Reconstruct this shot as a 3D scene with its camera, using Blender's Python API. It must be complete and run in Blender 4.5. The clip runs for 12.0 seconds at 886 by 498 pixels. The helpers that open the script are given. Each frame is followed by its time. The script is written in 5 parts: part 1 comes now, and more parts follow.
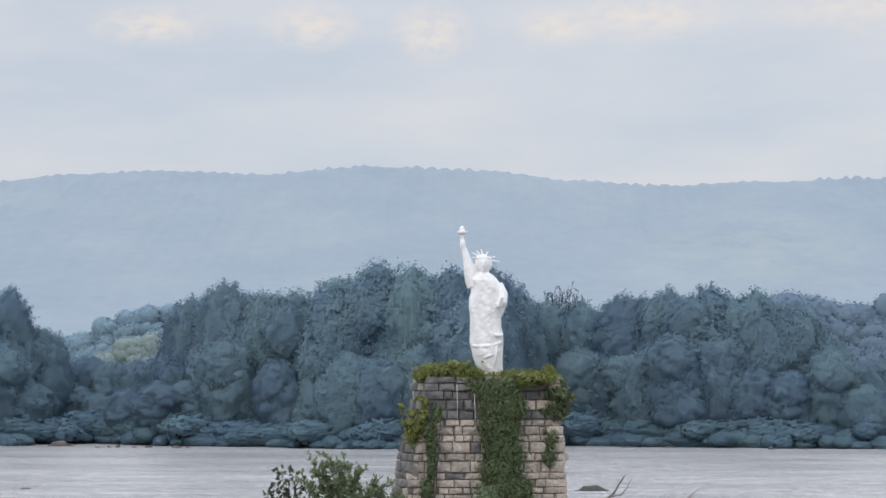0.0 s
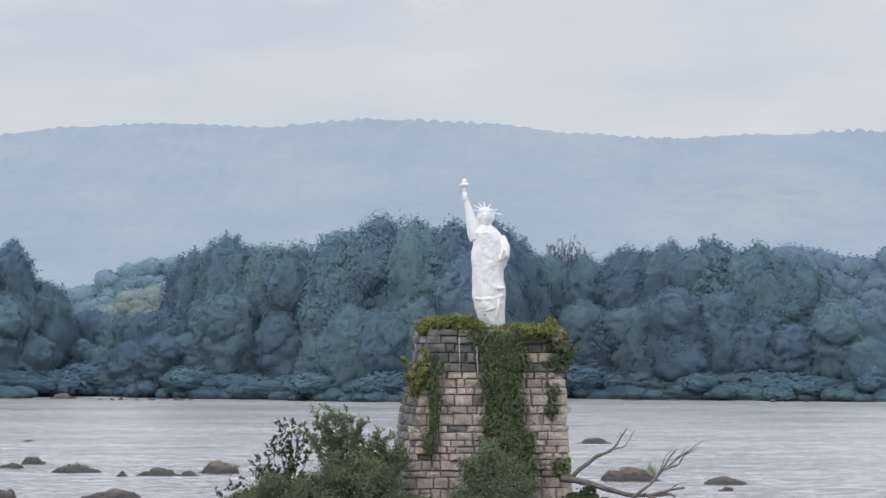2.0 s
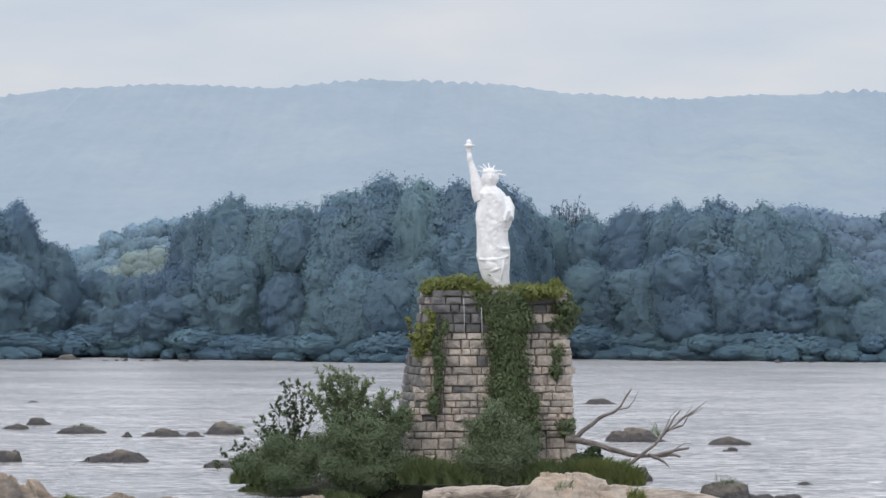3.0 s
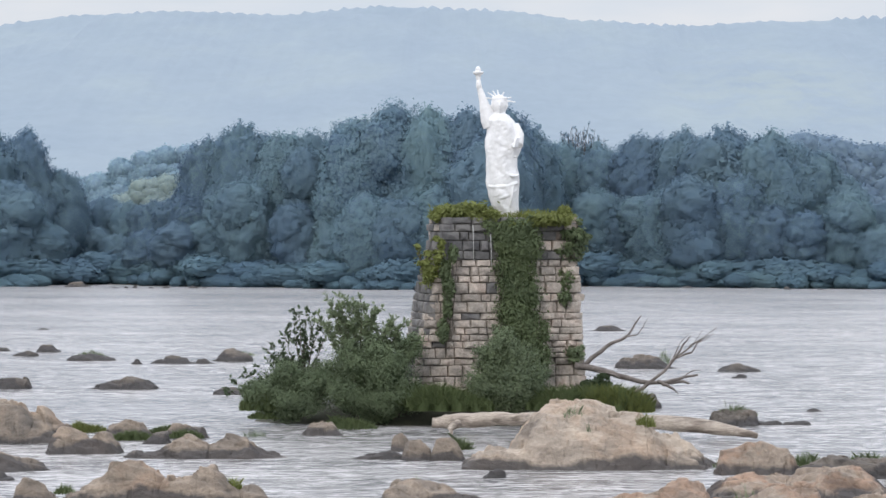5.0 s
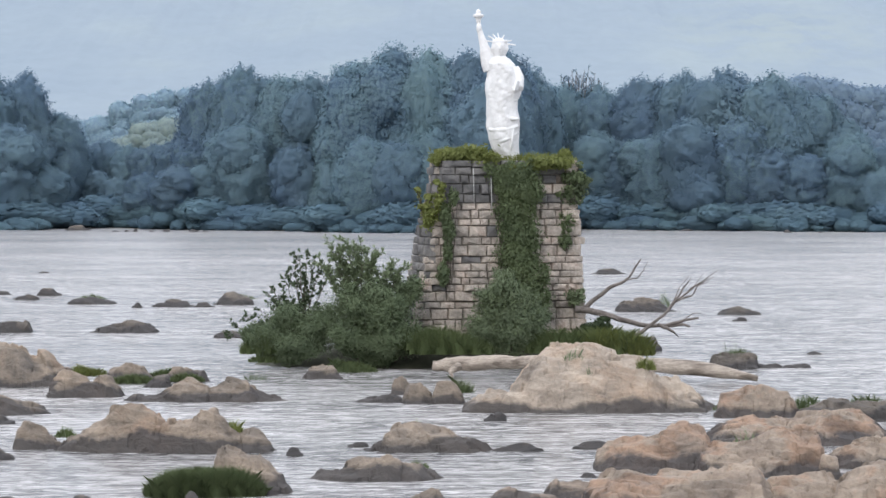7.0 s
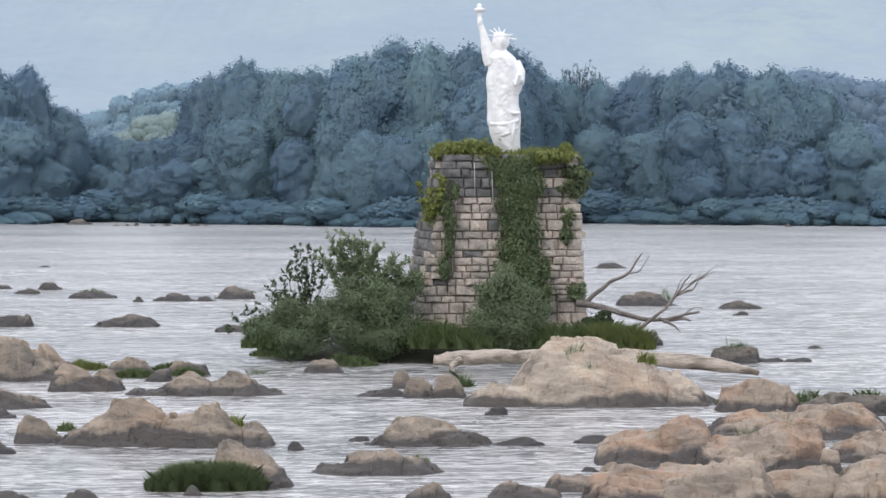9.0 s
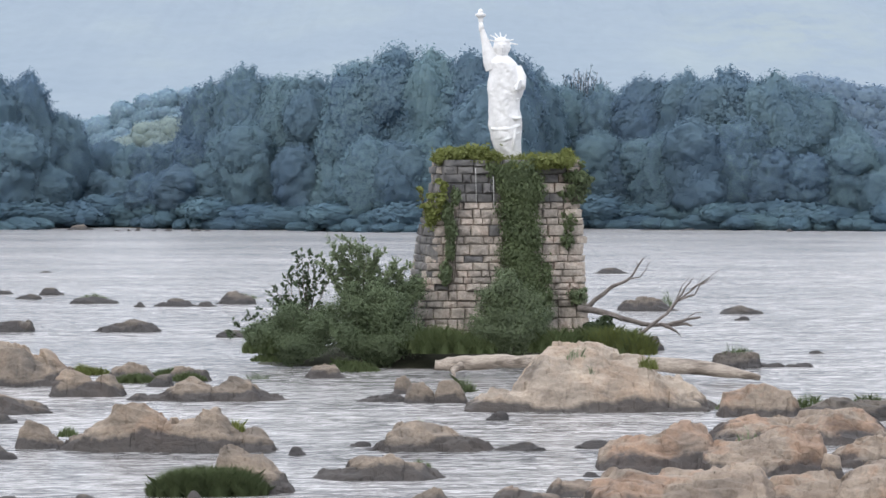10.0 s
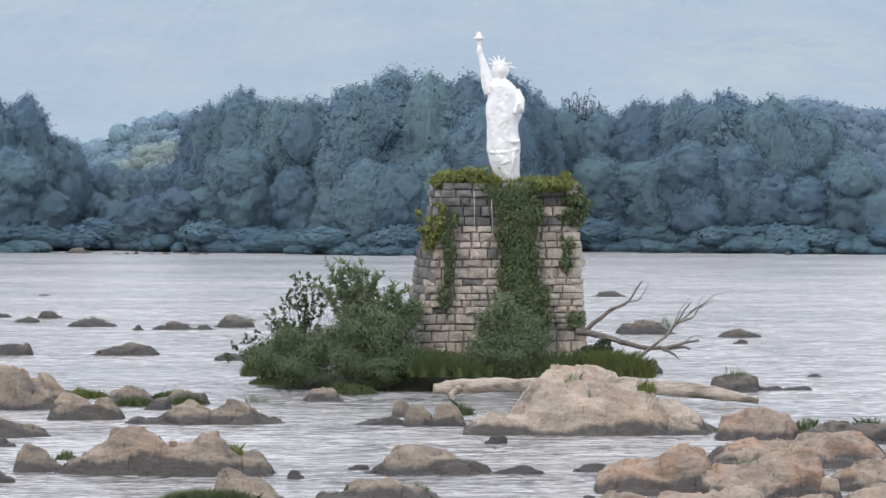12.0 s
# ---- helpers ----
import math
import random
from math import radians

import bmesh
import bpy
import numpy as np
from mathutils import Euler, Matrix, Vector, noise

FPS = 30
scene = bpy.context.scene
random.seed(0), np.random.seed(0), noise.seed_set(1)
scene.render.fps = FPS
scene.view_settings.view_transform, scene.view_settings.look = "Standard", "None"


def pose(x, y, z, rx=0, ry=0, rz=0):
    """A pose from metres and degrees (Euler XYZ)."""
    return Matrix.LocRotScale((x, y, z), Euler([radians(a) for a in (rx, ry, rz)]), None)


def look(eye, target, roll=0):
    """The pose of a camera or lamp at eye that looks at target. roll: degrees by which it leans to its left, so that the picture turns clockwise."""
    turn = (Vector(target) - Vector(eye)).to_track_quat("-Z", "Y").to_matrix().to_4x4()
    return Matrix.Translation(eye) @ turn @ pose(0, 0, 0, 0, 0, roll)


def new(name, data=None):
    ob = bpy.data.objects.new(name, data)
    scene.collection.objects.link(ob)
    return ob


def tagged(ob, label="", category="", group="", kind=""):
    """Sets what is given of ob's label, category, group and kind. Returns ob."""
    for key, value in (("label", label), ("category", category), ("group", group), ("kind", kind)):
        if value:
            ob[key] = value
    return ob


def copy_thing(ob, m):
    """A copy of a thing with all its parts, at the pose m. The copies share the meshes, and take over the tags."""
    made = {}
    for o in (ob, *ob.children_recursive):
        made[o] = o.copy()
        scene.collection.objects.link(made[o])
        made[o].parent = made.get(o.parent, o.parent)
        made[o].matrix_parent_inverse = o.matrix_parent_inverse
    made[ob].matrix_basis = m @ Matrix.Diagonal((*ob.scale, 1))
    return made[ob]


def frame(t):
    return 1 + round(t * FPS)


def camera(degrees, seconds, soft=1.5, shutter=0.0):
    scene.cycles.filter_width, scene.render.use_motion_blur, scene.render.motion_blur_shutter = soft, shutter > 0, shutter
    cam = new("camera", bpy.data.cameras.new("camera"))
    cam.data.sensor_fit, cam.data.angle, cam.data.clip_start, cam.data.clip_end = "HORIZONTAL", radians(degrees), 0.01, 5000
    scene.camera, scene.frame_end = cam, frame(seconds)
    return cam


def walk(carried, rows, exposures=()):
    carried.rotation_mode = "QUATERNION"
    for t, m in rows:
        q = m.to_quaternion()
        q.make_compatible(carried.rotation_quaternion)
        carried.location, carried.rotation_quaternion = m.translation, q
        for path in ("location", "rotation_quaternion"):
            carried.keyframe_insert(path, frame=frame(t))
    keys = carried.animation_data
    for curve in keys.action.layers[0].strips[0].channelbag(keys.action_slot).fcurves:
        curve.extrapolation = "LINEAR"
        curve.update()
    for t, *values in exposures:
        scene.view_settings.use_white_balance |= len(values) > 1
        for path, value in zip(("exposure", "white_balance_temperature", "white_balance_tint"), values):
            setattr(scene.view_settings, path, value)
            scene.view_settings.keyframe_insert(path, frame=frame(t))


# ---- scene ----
cam = camera(16, 12.0, soft=1.5)
walk(cam, [
    (0, pose(0, 0, 10.7, 92.1943, -0.0837, -0.3339)),
    (0.5, pose(0, 0, 10.7, 92.1228, -0.1302, -0.3256)),
    (1, pose(0, 0, 10.7, 91.9603, -0.1178, -0.2993)),
    (1.5, pose(0, 0, 10.7, 91.7646, -0.0864, -0.2848)),
    (2, pose(0, 0, 10.7, 91.3360, -0.1053, -0.2921)),
    (2.5, pose(0, 0, 10.7, 91.0039, -0.0815, -0.2549)),
    (3, pose(0, 0, 10.7, 90.6234, -0.0618, -0.2087)),
    (5, pose(0, 0, 10.7, 89.2977, -0.0352, -0.0411)),
    (5.5, pose(0, 0, 10.7, 88.9690, -0.0393, -0.0285)),
    (6, pose(0, 0, 10.7, 88.6181, -0.0336, -0.0178)),
    (6.5, pose(0, 0, 10.7, 88.3611, 0.0060, -0.0392)),
    (7, pose(0, 0, 10.7, 88.2668, 0.0055, -0.0362)),
    (9, pose(0, 0, 10.7, 88.1598, 0.0067, -0.0177)),
    (9.5, pose(0, 0, 10.7, 88.2189, 0.0056, -0.0167)),
    (10, pose(0, 0, 10.7, 88.2543, 0.0265, 0.0045)),
    (10.5, pose(0, 0, 10.7, 88.3161, 0.0000, -0.0000)),
    (11, pose(0, 0, 10.7, 88.4556, 0.0232, -0.0024)),
    (11.5, pose(0, 0, 10.7, 88.5342, 0.0256, -0.0034)),
    (12, pose(0, 0, 10.7, 88.6759, 0.0173, -0.0245)),
], exposures=[(0, -0.12), (2.5, -0.10), (3.2, -0.07), (5.0, 0.07), (6.5, 0.10), (12.0, 0.10)])

# ---- world and light: bright overcast evening ----
SUN_EL, SUN_AZ = radians(38), radians(205)
world = bpy.data.worlds.new("overcast_sky")
scene.world = world
world.use_nodes = True
wt = world.node_tree
wt.nodes.clear()


def wnode(kind, **props):
    n = wt.nodes.new(kind)
    for k, v in props.items():
        if k == "ins":
            for a, b in v.items():
                n.inputs[a].default_value = b
    return n


w_out = wnode("ShaderNodeOutputWorld")
sky = wnode("ShaderNodeTexSky")
sky.sky_type, sky.sun_disc = "NISHITA", False
sky.sun_elevation, sky.sun_rotation = SUN_EL, SUN_AZ
bg_sky = wnode("ShaderNodeBackground", ins={"Strength": 0.1})
wt.links.new(sky.outputs[0], bg_sky.inputs[0])
coord = wnode("ShaderNodeTexCoord")
# broad cloud deck: soft banks, a little brighter overhead
m1 = wnode("ShaderNodeMapping", ins={"Scale": (7, 7, 26), "Location": (0.3, 0.1, 0.45)})
n1 = wnode("ShaderNodeTexNoise", ins={"Scale": 1.6, "Detail": 6.0, "Roughness": 0.5})
r1 = wnode("ShaderNodeValToRGB")
r1.color_ramp.elements[0].position, r1.color_ramp.elements[0].color = 0.32, (0.625, 0.685, 0.79, 1)
r1.color_ramp.elements[1].position, r1.color_ramp.elements[1].color = 0.66, (0.76, 0.77, 0.825, 1)
wt.links.new(coord.outputs["Generated"], m1.inputs[0])
wt.links.new(m1.outputs[0], n1.inputs[0])
wt.links.new(n1.outputs[0], r1.inputs[0])
# sunlit cloud tops, warm, above the ridge
m2 = wnode("ShaderNodeMapping", ins={"Scale": (95, 10, 190), "Location": (2.2, 0.0, 1.1)})
n2 = wnode("ShaderNodeTexNoise", ins={"Scale": 1.9, "Detail": 4.0, "Roughness": 0.45})
sep = wnode("ShaderNodeSeparateXYZ")
thr = wnode("ShaderNodeMapRange", ins={"From Min": 0.34, "From Max": 0.58, "To Min": 0.25, "To Max": 0.9})
wt.links.new(n2.outputs[0], thr.inputs[0])
heads = None
for az, el, wide, tall in ((-0.036, 0.1085, 0.012, 0.006), (0.002, 0.1065, 0.010, 0.008), (0.042, 0.1085, 0.010, 0.005), (-0.086, 0.1085, 0.016, 0.005), (0.070, 0.112, 0.02, 0.006), (0.14, 0.12, 0.03, 0.012), (-0.16, 0.125, 0.03, 0.012)):
    off = wnode("ShaderNodeVectorMath")
    off.operation = "SUBTRACT"
    off.inputs[1].default_value = (az, 0, el)
    wt.links.new(coord.outputs["Generated"], off.inputs[0])
    sc = wnode("ShaderNodeVectorMath")
    sc.operation = "MULTIPLY"
    sc.inputs[1].default_value = (1 / wide, 0, 1 / tall)
    wt.links.new(off.outputs[0], sc.inputs[0])
    ln = wnode("ShaderNodeVectorMath")
    ln.operation = "LENGTH"
    wt.links.new(sc.outputs[0], ln.inputs[0])
    soft_edge = wnode("ShaderNodeMapRange", ins={"From Min": 1.5, "From Max": 0.2, "To Max": 1.0})
    wt.links.new(ln.outputs["Value"], soft_edge.inputs[0])
    if heads is None:
        heads = soft_edge.outputs[0]
    else:
        mx = wnode("ShaderNodeMath")
        mx.operation = "MAXIMUM"
        wt.links.new(heads, mx.inputs[0])
        wt.links.new(soft_edge.outputs[0], mx.inputs[1])
        heads = mx.outputs[0]
mul = wnode("ShaderNodeMath")
mul.operation = "MULTIPLY"
mixw = wnode("ShaderNodeMix")
mixw.data_type = "RGBA"
mixw.inputs[7].default_value = (0.93, 0.84, 0.78, 1)
wt.links.new(coord.outputs["Generated"], m2.inputs[0])
wt.links.new(m2.outputs[0], n2.inputs[0])
wt.links.new(coord.outputs["Generated"], sep.inputs[0])
wt.links.new(heads, mul.inputs[0])
wt.links.new(thr.outputs[0], mul.inputs[1])
wt.links.new(mul.outputs[0], mixw.inputs[0])
wt.links.new(r1.outputs[0], mixw.inputs[6])
bg_cloud = wnode("ShaderNodeBackground", ins={"Strength": 1.0})
wt.links.new(mixw.outputs[2], bg_cloud.inputs[0])
# an overcast dome is brighter towards the zenith
dome = wnode("ShaderNodeMapRange", ins={"From Min": 0.13, "From Max": 0.75, "To Min": 1.0, "To Max": 2.4})
wt.links.new(sep.outputs[2], dome.inputs[0])
wt.links.new(dome.outputs[0], bg_cloud.inputs[1])
mix_bg = wnode("ShaderNodeMixShader", ins={0: 0.88})
wt.links.new(bg_sky.outputs[0], mix_bg.inputs[1])
wt.links.new(bg_cloud.outputs[0], mix_bg.inputs[2])
wt.links.new(mix_bg.outputs[0], w_out.inputs[0])

sun = new("sun", bpy.data.lights.new("sun", "SUN"))
sun.data.energy, sun.data.angle, sun.data.color = 1.1, radians(16), (1.0, 0.95, 0.88)
sun_dir = Vector((math.sin(SUN_AZ) * math.cos(SUN_EL), math.cos(SUN_AZ) * math.cos(SUN_EL), math.sin(SUN_EL)))
sun.matrix_world = look(sun_dir * 100, (0, 0, 0))


# ---- materials ----
def blank(name):
    m = bpy.data.materials.new(name)
    m.use_nodes = True
    return m, m.node_tree, m.node_tree.nodes["Principled BSDF"]


def node(t, kind, ins=None, **props):
    n = t.nodes.new(kind)
    for k, v in (ins or {}).items():
        n.inputs[k].default_value = v
    if "operation" in props:
        n.operation = props["operation"]
    if "data_type" in props:
        n.data_type = props["data_type"]
    if "blend_type" in props:
        n.blend_type = props["blend_type"]
    return n


def ramp(t, stops):
    r = t.nodes.new("ShaderNodeValToRGB")
    els = r.color_ramp.elements
    while len(els) < len(stops):
        els.new(0.5)
    for e, (p, c) in zip(els, stops):
        e.position, e.color = p, (*c, 1)
    return r


def mixc(t, fac, a, b, blend="MIX"):
    n = node(t, "ShaderNodeMix", data_type="RGBA", blend_type=blend)
    for sock, v in ((0, fac), (6, a), (7, b)):
        if isinstance(v, (int, float)):
            n.inputs[sock].default_value = v
        elif isinstance(v, tuple):
            n.inputs[sock].default_value = (*v, 1)
        else:
            t.links.new(v, n.inputs[sock])
    return n.outputs[2]


def place_of(t, scale=(1, 1, 1)):
    g = t.nodes.new("ShaderNodeNewGeometry")
    m = node(t, "ShaderNodeMapping", {"Scale": scale})
    t.links.new(g.outputs["Position"], m.inputs[0])
    return m.outputs[0]


def grain(t, vec, scale, detail=6.0, rough=0.6, swirl=0.0):
    n = node(t, "ShaderNodeTexNoise", {"Scale": scale, "Detail": detail, "Roughness": rough, "Distortion": swirl})
    t.links.new(vec, n.inputs[0])
    return n.outputs[0]


def relief(t, b, height, strength, dist):
    n = node(t, "ShaderNodeBump", {"Strength": strength, "Distance": dist})
    t.links.new(height, n.inputs["Height"])
    t.links.new(n.outputs[0], b.inputs["Normal"])


def surface(name, stops, scale, rough=0.85, bump=0.4, dist=0.03, fine=5.0, spread=0.0, stretch=(1, 1, 1), grit=0.35):
    """Two scales of noise: broad colour variation and a fine grain with relief; spread varies each object or island."""
    m, t, b = blank(name)
    v = place_of(t, stretch)
    big = grain(t, v, scale, 4.0)
    small = grain(t, v, scale * fine, 8.0, 0.65)
    r = ramp(t, stops)
    t.links.new(big, r.inputs[0])
    g = ramp(t, [(0.3, (1 - grit,) * 3), (0.7, (1 + grit * 0.65,) * 3)])
    t.links.new(small, g.inputs[0])
    c = mixc(t, 1.0, r.outputs[0], g.outputs[0], "MULTIPLY")
    if spread:
        oi = t.nodes.new("ShaderNodeObjectInfo")
        s = ramp(t, [(0.0, (1 - spread, 1 - spread, 1 - spread)), (1.0, (1 + spread, 1 + spread * 0.9, 1 + spread * 0.8))])
        t.links.new(oi.outputs["Random"], s.inputs[0])
        c = mixc(t, 1.0, c, s.outputs[0], "MULTIPLY")
    t.links.new(c, b.inputs["Base Color"])
    b.inputs["Roughness"].default_value = rough
    b.inputs["Specular IOR Level"].default_value = 0.25
    relief(t, b, small, bump, dist)
    return m


def leafy(name, dark, light, scale, spread=0.25, flick=0.32, gloss=0.25):
    """Foliage: each leaf its own tone, broad patches of lighter growth, a little light through the leaf."""
    m, t, b = blank(name)
    g = t.nodes.new("ShaderNodeNewGeometry")
    r = ramp(t, [(0.0, dark), (0.75, light), (1.0, tuple(min(1, c * 1.35) for c in light))])
    big = grain(t, place_of(t), scale, 3.0)
    add = node(t, "ShaderNodeMath", operation="MULTIPLY_ADD")
    add.inputs[1].default_value, add.inputs[2].default_value = flick, 0.225 - flick * 0.5
    t.links.new(g.outputs["Random Per Island"], add.inputs[0])
    add2 = node(t, "ShaderNodeMath", operation="MULTIPLY_ADD")
    add2.inputs[1].default_value = 0.75
    t.links.new(big, add2.inputs[0])
    t.links.new(add.outputs[0], add2.inputs[2])
    sub = node(t, "ShaderNodeMath", {1: 0.2}, operation="SUBTRACT")
    t.links.new(add2.outputs[0], sub.inputs[0])
    t.links.new(sub.outputs[0], r.inputs[0])
    oi = t.nodes.new("ShaderNodeObjectInfo")
    s = ramp(t, [(0.0, (1 - spread, 1 - spread, 1 - spread * 0.6)), (1.0, (1 + spread, 1 + spread, 1 + spread * 0.3))])
    t.links.new(oi.outputs["Random"], s.inputs[0])
    c = mixc(t, 1.0, r.outputs[0], s.outputs[0], "MULTIPLY")
    t.links.new(c, b.inputs["Base Color"])
    b.inputs["Roughness"].default_value = 0.55
    b.inputs["Specular IOR Level"].default_value = gloss
    tr = t.nodes.new("ShaderNodeBsdfTranslucent")
    t.links.new(c, tr.inputs[0])
    mx = node(t, "ShaderNodeMixShader", {0: 0.45})
    t.links.new(b.outputs[0], mx.inputs[1])
    t.links.new(tr.outputs[0], mx.inputs[2])
    t.links.new(mx.outputs[0], t.nodes["Material Output"].inputs[0])
    return m


def rock_material(name, stops, scale, wetness=-0.75):
    """River boulder: blotched stone, rusty patches, cracks, and a dark wet line with a ragged edge where the river laps."""
    m, t, b = blank(name)
    v = place_of(t)
    big = grain(t, v, scale, 5.0)
    mid = grain(t, place_of(t, (0.8, 0.8, 1.5)), scale * 2.4, 6.0, 0.55, 0.6)
    small = grain(t, v, scale * 26, 5.0, 0.6)
    r = ramp(t, stops)
    t.links.new(big, r.inputs[0])
    g = ramp(t, [(0.30, (0.46, 0.46, 0.47)), (0.42, (0.82, 0.82, 0.82)), (0.54, (1.0, 0.99, 0.98)), (0.68, (1.2, 1.18, 1.15))])
    t.links.new(mid, g.inputs[0])
    c = mixc(t, 1.0, r.outputs[0], g.outputs[0], "MULTIPLY")
    g2 = ramp(t, [(0.35, (0.86, 0.86, 0.86)), (0.65, (1.05, 1.05, 1.05))])
    t.links.new(small, g2.inputs[0])
    c = mixc(t, 1.0, c, g2.outputs[0], "MULTIPLY")
    # cracks
    warp = node(t, "ShaderNodeVectorMath", operation="MULTIPLY_ADD")
    wn = node(t, "ShaderNodeTexNoise", {"Scale": 1.2, "Detail": 4.0})
    t.links.new(v, wn.inputs[0])
    t.links.new(wn.outputs[1], warp.inputs[0])
    warp.inputs[1].default_value = (0.5, 0.5, 0.5)
    t.links.new(v, warp.inputs[2])
    vo = node(t, "ShaderNodeTexVoronoi", {"Scale": 0.45})
    vo.feature = "DISTANCE_TO_EDGE"
    t.links.new(warp.outputs[0], vo.inputs[0])
    cr = node(t, "ShaderNodeMapRange", {"From Min": 0.0, "From Max": 0.020, "To Min": 0.25, "To Max": 1.0})
    t.links.new(vo.outputs[0], cr.inputs[0])
    crc = node(t, "ShaderNodeCombineColor")
    for i in range(3):
        t.links.new(cr.outputs[0], crc.inputs[i])
    c = mixc(t, 0.16, c, crc.outputs[0], "MULTIPLY")
    # lichen and algae left by high water
    sepz = t.nodes.new("ShaderNodeSeparateXYZ")
    t.links.new(v, sepz.inputs[0])
    edge = node(t, "ShaderNodeMath", operation="MULTIPLY_ADD")
    edge.inputs[1].default_value = 0.8
    t.links.new(mid, edge.inputs[0])
    lap = node(t, "ShaderNodeMath", operation="MULTIPLY_ADD")
    lap.inputs[1].default_value, lap.inputs[2].default_value = 2.2, wetness - 0.3
    t.links.new(big, lap.inputs[0])
    t.links.new(lap.outputs[0], edge.inputs[2])
    wet = node(t, "ShaderNodeMath", operation="SUBTRACT")
    t.links.new(edge.outputs[0], wet.inputs[0])
    t.links.new(sepz.outputs[2], wet.inputs[1])
    wf = node(t, "ShaderNodeMapRange", {"From Min": -0.12, "From Max": 0.12})
    t.links.new(wet.outputs[0], wf.inputs[0])
    c = mixc(t, wf.outputs[0], c, mixc(t, 0.88, c, (0.062, 0.060, 0.062)))
    t.links.new(c, b.inputs["Base Color"])
    b.inputs["Roughness"].default_value = 0.85
    b.inputs["Specular IOR Level"].default_value = 0.25
    hsum = node(t, "ShaderNodeMath", operation="MULTIPLY_ADD")
    hsum.inputs[1].default_value = 0.25
    t.links.new(small, hsum.inputs[0])
    t.links.new(mid, hsum.inputs[2])
    hs2 = node(t, "ShaderNodeMath", operation="MULTIPLY_ADD")
    hs2.inputs[1].default_value = 0.06
    t.links.new(cr.outputs[0], hs2.inputs[0])
    t.links.new(hsum.outputs[0], hs2.inputs[2])
    relief(t, b, hs2.outputs[0], 0.9, 0.30)
    return m


def water_material():
    """Silty river: long ripples drawn out along the current, their lights and darks painted in colour, smoother and
    broken reaches, thin foam lines.
    """
    m, t, b = blank("river_water")
    ripple = grain(t, place_of(t, (0.55, 1.5, 1)), 1.0, 6.0, 0.68)
    chop = grain(t, place_of(t, (2.0, 4.0, 1)), 1.0, 4.0, 0.65)
    reach = grain(t, place_of(t, (0.02, 0.05, 1)), 1.0, 5.0, 0.55)
    s1 = grain(t, place_of(t, (0.36, 1.2, 1)), 1.0, 5.0, 0.62, 0.6)
    s2 = grain(t, place_of(t, (1.2, 3.6, 1)), 1.0, 5.0, 0.66, 0.8)
    both = node(t, "ShaderNodeMath", operation="MULTIPLY_ADD")
    both.inputs[1].default_value = 0.6
    t.links.new(s1, both.inputs[0])
    t.links.new(s2, both.inputs[2])
    half = node(t, "ShaderNodeMath", {1: 0.625}, operation="MULTIPLY")
    t.links.new(both.outputs[0], half.inputs[0])
    # sky-bright and dark ripple faces painted into the base colour
    ripple_tones = ramp(t, [(0.40, (0.10, 0.098, 0.097)), (0.46, (0.30, 0.292, 0.286)), (0.52, (0.49, 0.478, 0.468)), (0.60, (0.76, 0.742, 0.728))])
    t.links.new(half.outputs[0], ripple_tones.inputs[0])
    # thin dark lines painted in as the wavelets' backs, which mirror less sky
    lines = ripple_tones.outputs[0]
    riffle = node(t, "ShaderNodeMapRange", {"From Min": 0.40, "From Max": 0.58, "To Min": 0.35, "To Max": 1.0})
    t.links.new(grain(t, place_of(t, (0.05, 0.14, 1)), 1.0, 4.0, 0.6), riffle.inputs[0])
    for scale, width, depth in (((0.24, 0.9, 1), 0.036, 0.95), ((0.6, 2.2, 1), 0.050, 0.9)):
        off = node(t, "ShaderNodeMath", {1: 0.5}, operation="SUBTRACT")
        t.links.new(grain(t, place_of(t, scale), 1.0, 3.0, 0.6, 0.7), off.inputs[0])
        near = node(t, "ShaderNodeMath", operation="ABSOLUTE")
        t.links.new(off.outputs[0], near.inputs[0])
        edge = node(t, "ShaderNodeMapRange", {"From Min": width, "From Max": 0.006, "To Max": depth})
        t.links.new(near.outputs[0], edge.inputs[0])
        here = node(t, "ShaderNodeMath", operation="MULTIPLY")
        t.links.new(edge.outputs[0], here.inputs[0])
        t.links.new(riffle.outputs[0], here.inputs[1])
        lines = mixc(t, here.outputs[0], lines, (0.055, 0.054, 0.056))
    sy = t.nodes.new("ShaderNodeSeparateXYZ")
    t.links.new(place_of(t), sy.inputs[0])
    # painted ripple contrast fades to an even tone towards the far bank
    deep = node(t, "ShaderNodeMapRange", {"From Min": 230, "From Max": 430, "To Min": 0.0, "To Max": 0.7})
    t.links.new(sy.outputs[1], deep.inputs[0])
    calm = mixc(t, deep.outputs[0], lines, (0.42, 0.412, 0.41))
    wide = ramp(t, [(0.3, (0.86, 0.86, 0.87)), (0.65, (1.12, 1.11, 1.11))])
    t.links.new(reach, wide.inputs[0])
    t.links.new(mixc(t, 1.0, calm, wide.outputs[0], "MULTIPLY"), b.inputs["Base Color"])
    b.inputs["Roughness"].default_value = 0.22
    b.inputs["IOR"].default_value = 1.33
    h = node(t, "ShaderNodeMath", operation="MULTIPLY_ADD")
    h.inputs[1].default_value = 0.35
    t.links.new(chop, h.inputs[0])
    t.links.new(ripple, h.inputs[2])
    amp = node(t, "ShaderNodeMapRange", {"From Min": 0.35, "From Max": 0.65, "To Min": 0.3, "To Max": 1.0})
    t.links.new(reach, amp.inputs[0])
    hh = node(t, "ShaderNodeMath", operation="MULTIPLY")
    t.links.new(h.outputs[0], hh.inputs[0])
    t.links.new(amp.outputs[0], hh.inputs[1])
    relief(t, b, hh.outputs[0], 0.9, 0.14)
    return m


